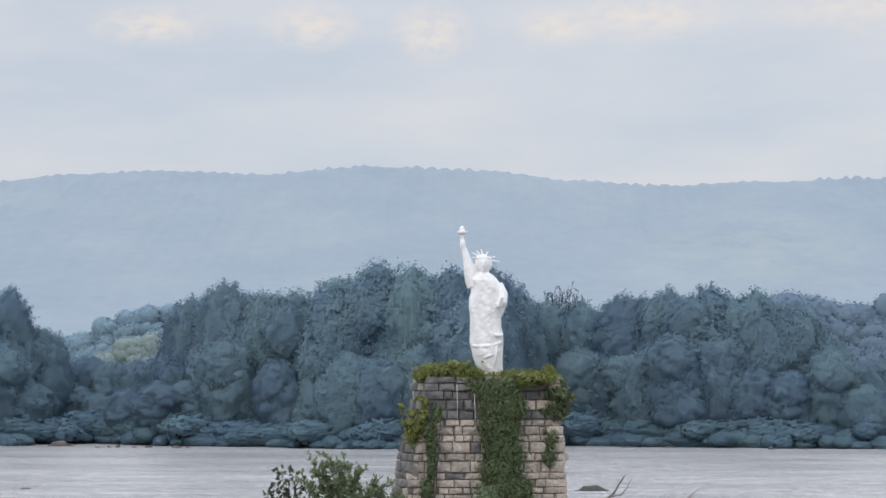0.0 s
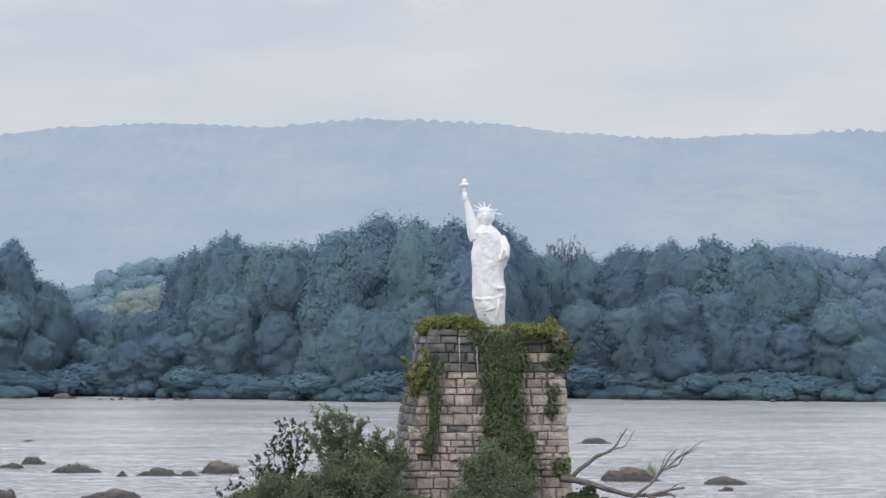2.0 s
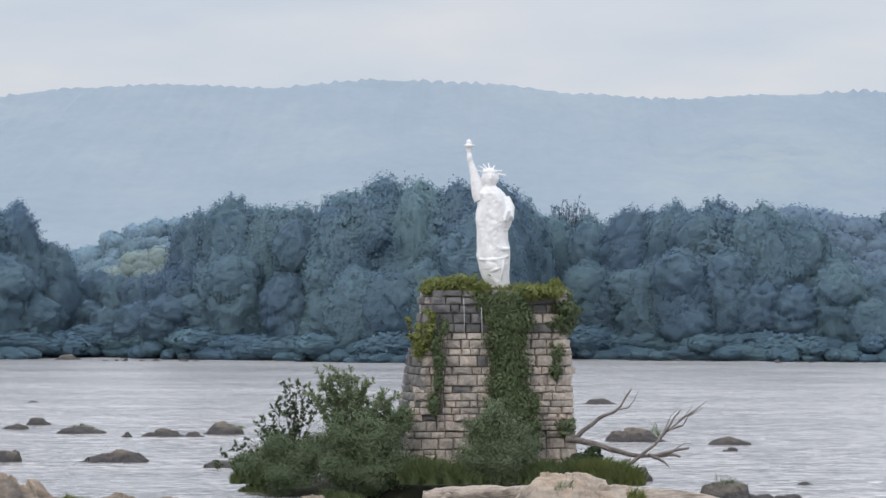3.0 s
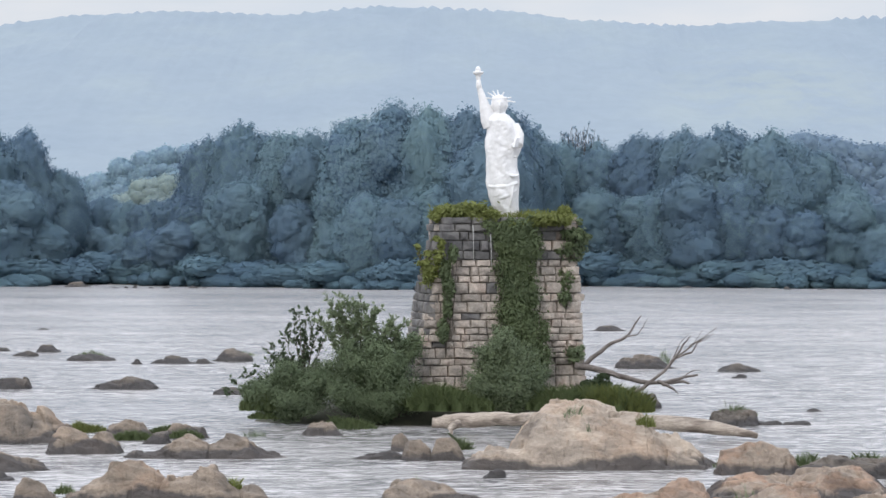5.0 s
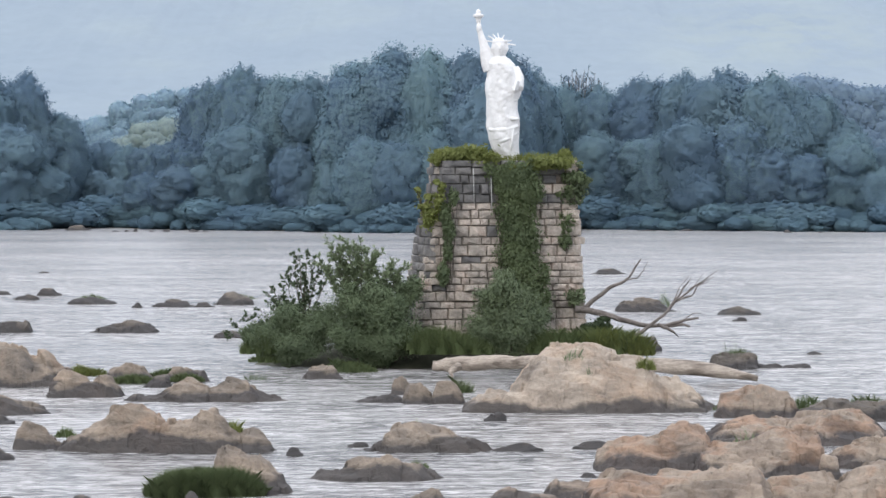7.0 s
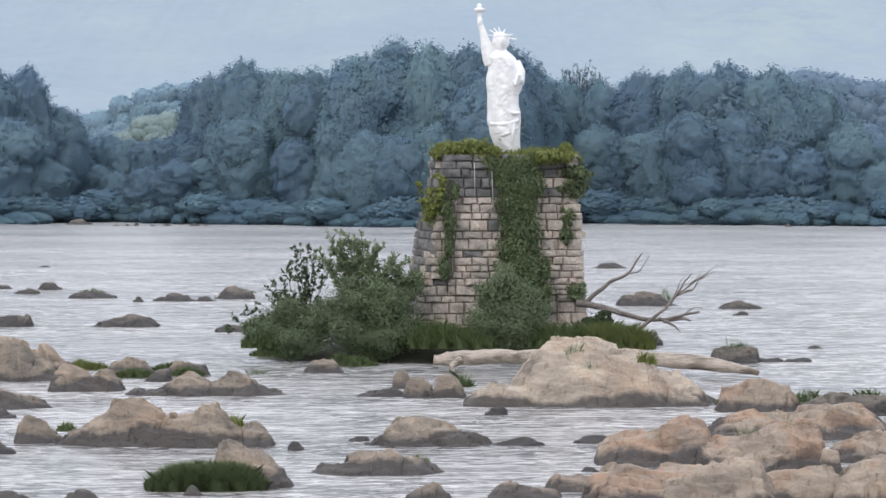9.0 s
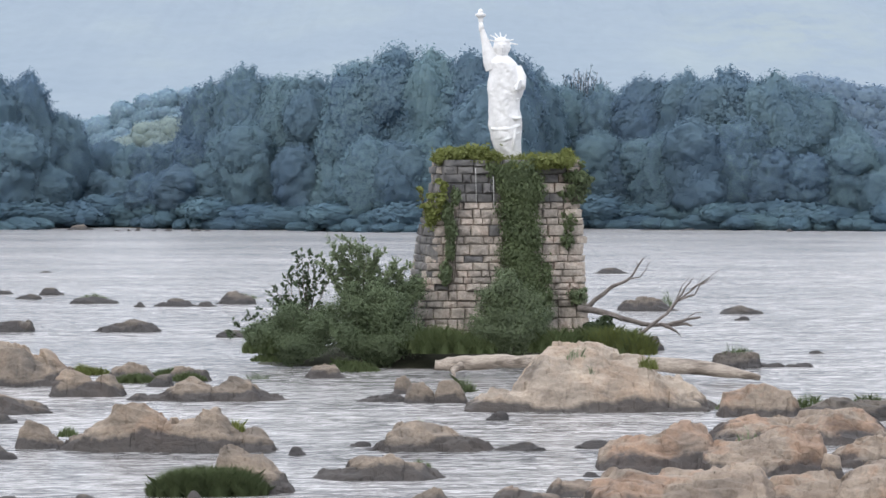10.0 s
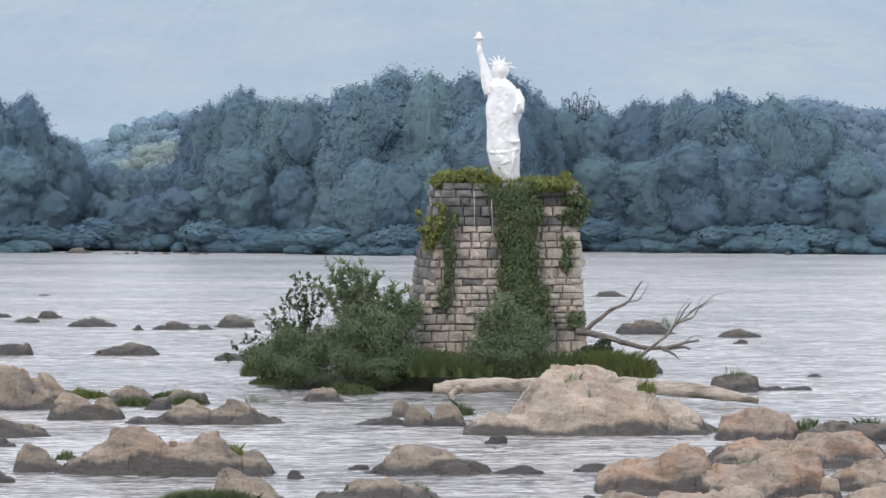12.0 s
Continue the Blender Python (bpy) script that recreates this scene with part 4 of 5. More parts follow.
    parts.append((tab, [(3, 2, 1, 0), (4, 5, 6, 7), (0, 1, 5, 4), (1, 2, 6, 5), (2, 3, 7, 6), (3, 0, 4, 7)]))
    # swags of drapery across the front
    for x0, y0, x1, y1, r in ((475, 335, 590, 392, 0.07), (465, 400, 600, 425, 0.06), (470, 555, 602, 540, 0.11), (490, 610, 596, 572, 0.09), (545, 495, 606, 506, 0.08), (585, 520, 565, 660, 0.06)):
        rs = random.Random(int(x0 + y0))
        pts = []
        for k in range(7):
            s = k / 6
            bow = math.sin(math.pi * s)
            pts.append(at(x0 + (x1 - x0) * s, y0 + (y1 - y0) * s + 9 * bow, -0.38 - 0.25 * bow + rs.uniform(-0.03, 0.03)))
        parts.append(tube_data(pts, [r * (0.35 + 0.75 * math.sin(math.pi * (0.1 + 0.8 * k / 6))) for k in range(7)], 9))
    v, f = join_data(parts)
    statue = new("statue", mesh_of("statue", v, f, WHITE, True))
    fuse = statue.modifiers.new("fuse", "REMESH")
    fuse.mode, fuse.voxel_size, fuse.use_smooth_shade = "VOXEL", 0.03, True
    statue.location, statue.scale = (3.18, 161.5, DECK - 0.02), (1.0, 1.0, 1.02)
    tagged(statue, "tall white-painted robed statue with raised torch on stone pier", "statue")


make_pier()
make_statue()


# ---- growth on the pier and around its foot ----
def sprays(blobs, rng, count):
    """Small leafy shoots that break the outline of each mass."""
    out = []
    for x, y, z, rx, ry, rz in blobs:
        for _ in range(count):
            d = Vector((rng.gauss(0, 1), rng.gauss(0, 1) - 0.4, rng.gauss(0, 1) + 0.5)).normalized()
            k = rng.uniform(0.10, 0.24)
            out.append((x + d.x * rx, y + d.y * ry, z + d.z * rz + rz * 0.12, rx * k, ry * k, rz * k * rng.uniform(1.2, 2.4)))
    return out


def make_mass(name, blobs, n, size, material, seed, label, category, stems=(), sprigs=5, kind="shoots", **kw):
    """A plant: stems from its foot and a mass of leaves."""
    rng = random.Random(seed)
    cx = sum(b[0] for b in blobs) / len(blobs)
    cy = sum(b[1] for b in blobs) / len(blobs)
    zb = min(b[2] - b[5] for b in blobs)
    top = holder(name, (cx, cy, zb))
    rel = [(b[0] - cx, b[1] - cy, b[2] - zb, *b[3:]) for b in blobs]
    if kind == "shoots":
        rel = clumps(rel, rng)
    rel += sprays(rel, rng, sprigs if kind != "shoots" else 1)
    limbs = []
    for b in rel[::4]:
        foot = Vector((b[0] * 0.35, b[1] * 0.35, 0.0)) if not stems else Vector(stems[0]) - Vector((cx, cy, zb))
        tip = Vector(b[:3]) + Vector((0, 0, b[5] * 0.6))
        limbs.append(tube_data(bend([foot, foot.lerp(tip, 0.5), tip], 3, rng, 0.08), [0.04, 0.035, 0.03, 0.026, 0.02, 0.014, 0.007], 5))
    under(new("stem", mesh_of("stem", *join_data(limbs), BARK)), top)
    if kind == "hanging":
        under(new("foliage", leaf_mesh("foliage", rel, n, size, material, seed, shag=0.2, turn=0.7, soft=0.3, **kw)), top)
    else:
        lo = [min(b[k] - b[k + 3] for b in rel) for k in range(3)]
        hi = [max(b[k] + b[k + 3] for b in rel) for k in range(3)]
        heart = [(a + b) / 2 for a, b in zip(lo, hi)] + [(b - a) / 2 for a, b in zip(lo, hi)]
        heart[2] = lo[2] + 0.25 * (hi[2] - lo[2])
        foot = (0, 0, 0) if not stems else tuple(Vector(stems[0]) - Vector((cx, cy, zb)))
        under(new("foliage", leaf_mesh("foliage", rel, int(n * 0.8), size, material, seed, inner=0.3, shag=0.34, turn=0.6, upright=0.8, soft=0.62, heart=heart)), top)
        under(new("shoot", shoot_mesh("shoot", rel, foot, max(12, n // 75), 45, size, material, seed, **kw)), top)
    return tagged(top, label, category)


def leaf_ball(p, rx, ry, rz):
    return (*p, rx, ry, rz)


def make_growth():
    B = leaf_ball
    rng = random.Random(17)
    # mat of growth along the pier's top
    tagged(new("pier_top_grass", leaf_mesh("pier_top_grass", [
        B((0.46, 160.3, 10.56), 0.9, 0.7, 0.40), B((1.61, 160.3, 10.59), 0.95, 0.7, 0.46), B((2.47, 160.2, 10.38), 0.5, 0.6, 0.34), B((-0.17, 160.2, 10.38), 0.35, 0.6, 0.24),
        B((4.91, 160.2, 10.18), 0.7, 0.6, 0.28), B((5.92, 160.2, 10.27), 0.7, 0.6, 0.30), B((6.30, 160.5, 10.56), 0.3, 0.4, 0.36), B((3.76, 160.1, 9.95), 0.8, 0.5, 0.22), B((3.39, 163.0, 10.14), 2.6, 0.6, 0.2)],
        11000, 0.11, LEAF_GRASSY, 41, long=2.6, shag=0.2, turn=0.9)), "yellow-green weeds and grass covering the pier top", "weeds", kind="stuff")
    tagged(new("pier_top_grass", blade_mesh("pier_top_grass", [
        (*(1.04, 160.4, 10.61), 1.5, 0.7), (*(4.79, 161.0, 10.38), 2.0, 0.8), (*(6.25, 161.4, 10.38), 0.8, 0.6), (*(1.92, 162.0, 10.32), 1.6, 1.0)], 2600, 0.42, 0.03, LEAF_GRASSY, 48)),
        "yellow-green weeds and grass covering the pier top", "weeds", kind="stuff")
    # ivy curtain down the middle of the front
    make_mass("ivy", [B((3.47, 159.9, 9.64), 1.0, 0.45, 0.5), B((4.04, 159.8, 9.47), 0.9, 0.4, 0.7), B((3.32, 159.8, 9.04), 0.65, 0.35, 0.6), B((4.32, 159.7, 8.75), 0.8, 0.4, 0.7),
                      B((3.75, 159.7, 7.75), 0.95, 0.35, 0.9), B((4.03, 159.6, 6.61), 0.95, 0.35, 1.0), B((3.89, 159.5, 5.47), 1.0, 0.35, 0.9), B((4.31, 159.4, 4.33), 1.0, 0.4, 1.0), B((4.60, 159.3, 3.05), 0.9, 0.45, 1.0),
                      B((2.41, 160.0, 9.98), 0.5, 0.4, 0.4)],
              40000, 0.076, LEAF_IVY, 42, "dark green ivy hanging down the pier's masonry", "ivy", droop=0.5, kind="hanging")
    make_mass("ivy", [B((0.23, 158.9, 7.62), 0.26, 0.25, 0.55), B((0.40, 158.9, 6.77), 0.3, 0.25, 0.6), B((0.34, 158.8, 5.77), 0.22, 0.22, 0.5), B((0.11, 158.8, 4.63), 0.28, 0.22, 0.55), B((0.63, 158.9, 8.48), 0.22, 0.2, 0.4)],
              2600, 0.11, LEAF_IVY, 43, "narrow streak of green ivy on the pier's masonry", "ivy", droop=0.5, kind="hanging")
    make_mass("ivy", [B((6.37, 160.7, 7.16), 0.4, 0.25, 0.5), B((6.28, 160.6, 6.30), 0.32, 0.22, 0.4)], 700, 0.13, LEAF_IVY, 47, "sparse clump of ivy on the pier's masonry", "ivy", droop=0.5, kind="hanging")
    make_mass("overhanging_shrub", [B((-0.40, 158.9, 8.48), 0.5, 0.4, 0.35), B((-0.97, 158.9, 7.99), 0.38, 0.35, 0.2), B((-1.11, 159.2, 8.82), 0.2, 0.3, 0.2), B((-0.11, 159.0, 9.05), 0.32, 0.3, 0.35), B((-0.54, 158.9, 7.48), 0.22, 0.25, 0.35)],
              1700, 0.12, LEAF_GRASSY, 44, "yellow-green shrub growing out of the pier's side", "shrub")
    make_mass("overhanging_shrub", [B((6.66, 160.8, 9.46), 0.7, 0.5, 0.45), B((7.38, 160.8, 9.32), 0.42, 0.4, 0.32), B((6.21, 160.5, 8.74), 0.5, 0.35, 0.5), B((7.04, 160.9, 10.12), 0.25, 0.25, 0.16)],
              2600, 0.12, LEAF_IVY, 45, "green shrub overhanging the pier's corner", "shrub")
    make_mass("overhanging_shrub", [B((6.72, 160.3, 3.52), 0.4, 0.3, 0.3), B((7.13, 160.3, 3.72), 0.25, 0.25, 0.12)], 420, 0.13, LEAF_WILLOW, 46, "small green shrub rooted low in the masonry", "shrub")
    # large bushes on the islet
    make_mass("bush", [B((-3.63, 157.0, 2.74), 2.0, 1.6, 1.7), B((-2.36, 157.0, 2.45), 1.5, 1.5, 1.7), B((-4.37, 157.0, 3.30), 1.0, 1.0, 0.9), B((-3.21, 157.2, 3.75), 1.2, 1.0, 0.9), B((-1.67, 157.8, 3.83), 0.8, 0.8, 0.8), B((-4.74, 156.5, 1.64), 1.3, 1.1, 1.2),
                       B((-2.63, 156.2, 1.10), 1.6, 1.0, 0.8)],
              62000, 0.074, LEAF_BUSH, 51, "large dense dark green bush at the pier's foot", "bush")
    make_mass("bush", [B((-7.74, 157.5, 2.00), 1.5, 1.2, 1.2), B((-6.31, 157.2, 2.16), 1.3, 1.2, 1.4), B((-8.70, 157.0, 1.47), 1.0, 0.9, 0.8), B((-6.99, 156.5, 1.08), 1.5, 1.0, 0.7), B((-9.42, 157.3, 1.73), 0.7, 0.6, 0.5)],
              40000, 0.072, LEAF_BUSH, 52, "low dense green bush beside the water", "bush")
    open_plant("sapling", (-6.9, 157.8, 0.4), [(-6.67, 157.8, 5.67), (-5.96, 157.8, 5.33), (-6.47, 157.8, 4.88), (-7.85, 157.8, 4.48), (-8.73, 157.8, 4.20), (-7.37, 157.8, 5.05), (-8.45, 157.8, 2.90), (-9.86, 157.8, 2.50), (-9.13, 157.8, 2.90), (-10.82, 157.8, 1.65), (-5.53, 157.8, 4.76), (-6.86, 157.8, 4.20), (-7.71, 157.8, 3.58), (-10.34, 157.8, 2.05), (-8.79, 157.8, 3.83), (-7.09, 157.8, 5.44)],
               0.05, 0.13, LEAF_SAPLING, 53, "dark-leaved open sapling rising from the bushes", "sapling", twigs=8, per=11, twig=0.62, long=1.7)
    open_plant("willow_shrub", (-4.0, 157.4, 0.5), [(-4.76, 157.4, 6.42), (-3.97, 157.4, 6.13), (-5.15, 157.4, 5.74), (-3.35, 157.4, 5.46), (-2.44, 157.4, 5.01), (-5.49, 157.4, 5.91), (-4.39, 157.4, 5.82), (-3.69, 157.4, 5.12), (-4.81, 157.4, 5.12), (-1.85, 157.4, 4.89), (-5.94, 157.4, 5.12), (-2.84, 157.4, 4.55)],
               0.05, 0.10, LEAF_WILLOW, 58, "grey-green willow with feathery upright shoots behind the bush", "willow", twigs=22, per=16, twig=0.65, long=2.6)
    make_mass("bush", [B((2.98, 156.8, 3.87), 1.1, 0.9, 0.9), B((2.28, 156.8, 3.17), 0.9, 0.8, 0.9), B((3.96, 156.8, 3.17), 1.1, 0.9, 0.9), B((3.25, 156.4, 2.06), 1.6, 1.0, 1.1), B((4.52, 156.6, 1.91), 1.0, 0.9, 1.1), B((1.85, 156.6, 1.77), 0.7, 0.7, 0.8), B((3.12, 156.8, 4.57), 0.6, 0.5, 0.5)],
              40000, 0.068, LEAF_WILLOW, 54, "grey-green willow bush in front of the pier", "bush", long=2.2)
    make_mass("weed_clump", [B((7.85, 157.5, 2.29), 0.5, 0.4, 0.32), B((7.37, 157.5, 2.00), 0.4, 0.3, 0.25), B((8.22, 157.5, 2.06), 0.35, 0.3, 0.25)], 420, 0.14, LEAF_SAPLING, 55, "dark leafy weed clump behind the grass", "weeds")
    tagged(new("islet_grass", blade_mesh("islet_grass", [
        (*(7.77, 157.0, 0.91), 2.6, 1.3), (*(9.15, 156.5, 0.80), 1.5, 1.0), (*(5.77, 156.2, 0.87), 1.6, 1.0), (*(-0.39, 156.2, 1.04), 2.0, 0.9), (*(0.45, 155.8, 0.84), 2.2, 0.8), (*(-8.84, 157.0, 0.77), 1.2, 0.6)],
        26000, 1.1, 0.03, GRASS, 61)), "tall bright green grass round the pier's foot", "grass", kind="stuff")
    tagged(new("islet_grass", blade_mesh("islet_grass", [(8.3, 156.6, 0.95, 2.0, 1.0), (9.6, 156.2, 0.75, 1.0, 0.8)], 9000, 1.05, 0.022, LEAF_GRASSY, 62)), "tall bright green grass round the pier's foot", "grass", kind="stuff")


def make_islet():
    vs, fs = [], []
    nx, ny = 90, 26
    cx, cy, rx, ry = 0.46, 160.4, 10.0, 3.7
    for j in range(ny):
        for i in range(nx):
            u, v = -1.1 + 2.2 * i / (nx - 1), -1.1 + 2.2 * j / (ny - 1)
            r = math.hypot(u, v) * (1 + 0.18 * noise.noise(Vector((u * 2, v * 2, 4))))
            z = 0.95 * (1 - smooth(0.55, 1.05, r)) - 0.35 * smooth(0.95, 1.1, r) + 0.12 * noise.noise(Vector((u * 12, v * 6, 1)))
            vs.append((cx + u * rx, cy + v * ry, z))
    for j in range(ny - 1):
        for i in range(nx - 1):
            fs.append((j * nx + i, j * nx + i + 1, (j + 1) * nx + i + 1, (j + 1) * nx + i))
    tagged(new("islet", mesh_of("islet", vs, fs, GROUND, True)), "low muddy gravel islet round the pier", "islet", kind="structure")


LEAF_SAPLING = leafy("dark_sapling_foliage", (0.045, 0.065, 0.036), (0.105, 0.145, 0.075), 0.8, 0.1)
make_islet()
make_growth()


# ---- driftwood ----
def make_driftwood():
    rng = random.Random(9)
    top = holder("driftwood_log", (5.73, 148.5, 0.5))
    o = top.location
    line = [Vector(p) - o for p in ((-0.40, 150.0, 0.60), (0.43, 150.0, 0.64), (2.57, 149.5, 0.80), (4.43, 149.0, 0.85), (8.38, 148.0, 0.86), (11.00, 147.5, 0.74), (13.33, 147.0, 0.50), (14.73, 146.5, 0.22))]
    pts = bend(line, 4, rng, 0.04)
    n = len(pts)
    radii = [0.36 * (0.9 + 0.35 * math.sin(k * 0.37) * 0.3) * (1 if k > 2 else 0.75) * (1 - 0.55 * smooth(n - 8, n, k)) for k in range(n)]
    v, f = tube_data(pts, radii, 12, 0.09, rng)
    under(new("log", mesh_of("log", v, f, BLEACHED, True)), top)
    v, f = tube_data(bend([Vector((0.86, 149.5, 0.62)) - o, Vector((0.45, 149.0, 0.42)) - o, Vector((0.52, 148.8, 0.12)) - o], 3, rng, 0.03), [0.2, 0.2, 0.17, 0.15, 0.12, 0.1, 0.06], 9)
    under(new("root_stub", mesh_of("root_stub", v, f, BLEACHED, True)), top)
    tagged(top, "long bleached driftwood log lying behind the boulder", "driftwood")


def make_snag():
    rng = random.Random(10)
    base = Vector((6.97, 158.0, 2.83))
    top = holder("dead_tree", base)
    runs = [
        ("trunk", [(6.74, 158.0, 2.91), (7.81, 157.8, 2.75), (8.93, 157.6, 2.42), (9.90, 157.4, 2.15), (11.16, 157.2, 2.11), (12.13, 157.0, 2.40), (12.83, 157.0, 2.51)], 0.18, 0.05),
        ("limb", [(7.11, 158.0, 2.88), (7.82, 158.0, 3.48), (8.53, 158.0, 3.99), (9.23, 158.0, 4.33), (9.57, 158.0, 4.67), (10.03, 158.0, 5.43)], 0.13, 0.035),
        ("limb", [(9.48, 156.5, 1.50), (10.27, 156.6, 2.05), (11.13, 156.8, 2.69), (11.71, 157.0, 3.35), (12.69, 157.0, 4.09), (13.76, 157.0, 4.87)], 0.11, 0.012),
        ("branch", [(10.81, 157.0, 2.17), (11.27, 156.8, 2.01), (11.54, 156.6, 1.86), (11.81, 156.5, 1.58)], 0.10, 0.04),
        ("branch", [(11.13, 156.8, 2.69), (11.85, 157.0, 3.58), (12.13, 157.0, 4.09), (12.50, 157.0, 4.48)], 0.07, 0.02),
        ("branch", [(11.71, 157.0, 3.35), (12.50, 157.0, 3.64), (12.83, 157.0, 4.14), (13.34, 157.0, 4.48)], 0.06, 0.015),
        ("branch", [(9.29, 158.0, 4.38), (9.80, 158.0, 4.44), (10.14, 158.0, 4.84), (10.42, 158.0, 5.35)], 0.04, 0.012),
        ("branch", [(11.30, 157.2, 2.11), (12.13, 157.0, 2.17), (12.41, 157.0, 2.09)], 0.09, 0.05),
        ("branch", [(11.40, 156.9, 2.95), (11.75, 157.0, 3.70), (11.95, 157.1, 4.10), (12.35, 157.1, 4.62)], 0.035, 0.01),
        ("branch", [(12.30, 157.0, 3.80), (12.75, 156.9, 4.25), (13.05, 156.9, 4.75)], 0.028, 0.008),
        ("branch", [(12.69, 157.0, 4.09), (13.20, 157.1, 4.25), (13.60, 157.1, 4.55)], 0.026, 0.008),
        ("branch", [(9.57, 158.0, 4.67), (9.75, 158.0, 5.05), (9.70, 158.0, 5.30)], 0.04, 0.012),
        ("branch", [(12.13, 157.0, 2.40), (12.55, 157.0, 2.75), (12.95, 157.0, 2.72)], 0.035, 0.012),
        ("branch", [(7.80, 157.7, 2.64), (8.50, 157.5, 2.54), (9.06, 157.4, 2.26)], 0.05, 0.03),
    ]
    for name, line, r0, r1 in runs:
        pts = bend([Vector(p) - base for p in line], 3, rng, 0.035)
        n = len(pts) - 1
        v, f = tube_data(pts, [r0 + (r1 - r0) * k / n for k in range(n + 1)], 8, 0.08, rng)
        under(new(name, mesh_of(name, v, f, GREYWOOD, True)), top)
    tagged(top, "bare grey dead tree caught against the pier", "dead tree")


make_driftwood()
make_snag()


# ---- boulders ----
ROCKS = {}


def rock(x, y, rx, ry, h, seed, lobes=None, material=None, label="", rough=1.0, pare=True, square=2.9):
    """One boulder as a rough dome of merged lobes (u, v, size u, size v, height), sunk into the river bed."""
    rng = random.Random(seed)
    if lobes is None:
        lobes = [(rng.uniform(-0.3, 0.3), 0.12, 0.68, 0.85, 1.0), (0, 0, 1.0, 1.0, rng.uniform(0.35, 0.55))]
        for _ in range(3):
            lobes.append((rng.uniform(-0.6, 0.6), rng.uniform(-0.4, 0.3), rng.uniform(0.3, 0.5), rng.uniform(0.4, 0.6), rng.uniform(0.5, 0.85)))
    nx = max(28, min(120, int(rx * 24)))
    ny = max(18, min(56, int(ry * 18)))
    vs, fs = [], []
    s = min(1.0, h)
    # flat split faces that pare the dome
    cuts = []
    for _ in range((14 if rx > 1.6 else 7) if pare else 3):
        an = rng.uniform(0, 2 * math.pi)
        cuts.append((math.cos(an), math.sin(an), rng.uniform(0.3, 1.5), rng.uniform(0.10, 0.66)))
    for j in range(ny):
        for i in range(nx):
            u, v = -1.12 + 2.24 * i / (nx - 1), -1.12 + 2.24 * j / (ny - 1)
            X, Y = u * rx, v * ry
            wob = 0.22 * noise.noise(Vector((X * 0.7, Y * 0.7, seed * 1.7))) + 0.10 * noise.noise(Vector((X * 2.2, Y * 2.2, seed)))
            top = -0.5
            for a, b, la, lb, lh in lobes:
                r = math.hypot((u - a) / la, (v - b) / lb) * (1 + wob)
                dome = max(0.0, 1 - r ** square) ** 0.55 * lh * h - 0.35 * smooth(0.92, 1.08, r)
                top = max(top, dome)
            if top > 0:
                for ca, sa, slope, reach in cuts:
                    plane = h * (1.02 - slope * ((u * ca + v * sa) - reach) * 1.1)
                    if plane < top:
                        top = top * 0.08 + max(plane, 0.0) * 0.92
            # ledges and hollows
            p = Vector((X * 0.9 + seed, Y * 0.9, top * 1.2))
            crag = noise.fractal(p, 1.0, 2.1, 4) * 0.14 + (abs(noise.noise(p * 1.9)) - 0.25) * 0.14
            q = Vector((X * 0.55 + 0.3 * crag + seed, Y * 0.7, seed * 0.3))
            crag += (0.38 - noise.voronoi(q)[0][0]) * 0.25 * min(1.0, rx * 0.5)
            f = 0.36 if rx > 2.4 else 0.75
            q = Vector(((X * 0.9 + Y * 0.35 + 0.5 * crag) * f + seed, (Y - X * 0.25) * f * 1.3, seed * 0.7))
            dist, pts = noise.voronoi(q)
            cx, cy = noise.noise(pts[0] * 7.3), noise.noise(pts[0] * 5.1 + Vector((3, 1, 2)))
            block = 0.15 * noise.noise(pts[0] * 9.7) + 0.34 * ((q.x - pts[0].x) * cx + (q.y - pts[0].y) * cy) / f
            crag += (block - 0.045 * math.exp(-((dist[1] - dist[0]) / 0.07) ** 2)) * min(1.0, rx * 0.4)
            st = noise.noise(Vector((X * 0.35 + top * 0.8, Y * 0.5, seed + 5.0)))
            ledge = st * 0.22
            seam = noise.noise(Vector((X * 0.55 + 0.25 * crag, Y * 0.4 + top * 0.5, seed * 2.3)))
            ledge -= 0.05 * math.exp(-(seam / 0.05) ** 2)
            z = top + (crag + ledge) * rough * (0.35 + 0.65 * s) * (1 if top > 0 else 0.4)
            vs.append((X + 0.08 * noise.noise(Vector((X * 3, z * 3, seed))), Y, z))
    keep = []
    for j in range(ny - 1):
        for i in range(nx - 1):
            q = (j * nx + i, j * nx + i + 1, (j + 1) * nx + i + 1, (j + 1) * nx + i)
            if max(vs[k][2] for k in q) > -0.3:
                keep.append(q)
    me = mesh_of("boulder", vs, keep, material or ROCK, True)
    bm = bmesh.new()
    bm.from_mesh(me)
    bmesh.ops.delete(bm, geom=[v for v in bm.verts if not v.link_faces], context="VERTS")
    bm.to_mesh(me)
    bm.free()
    me.set_sharp_from_angle(angle=radians(32))
    ob = new("boulder", me)
    ob.location = (x, y, 0)
    ROCKS[seed] = ob
    return tagged(ob, label or "weathered tan boulder rising from the river", "boulder", "boulders in the river")


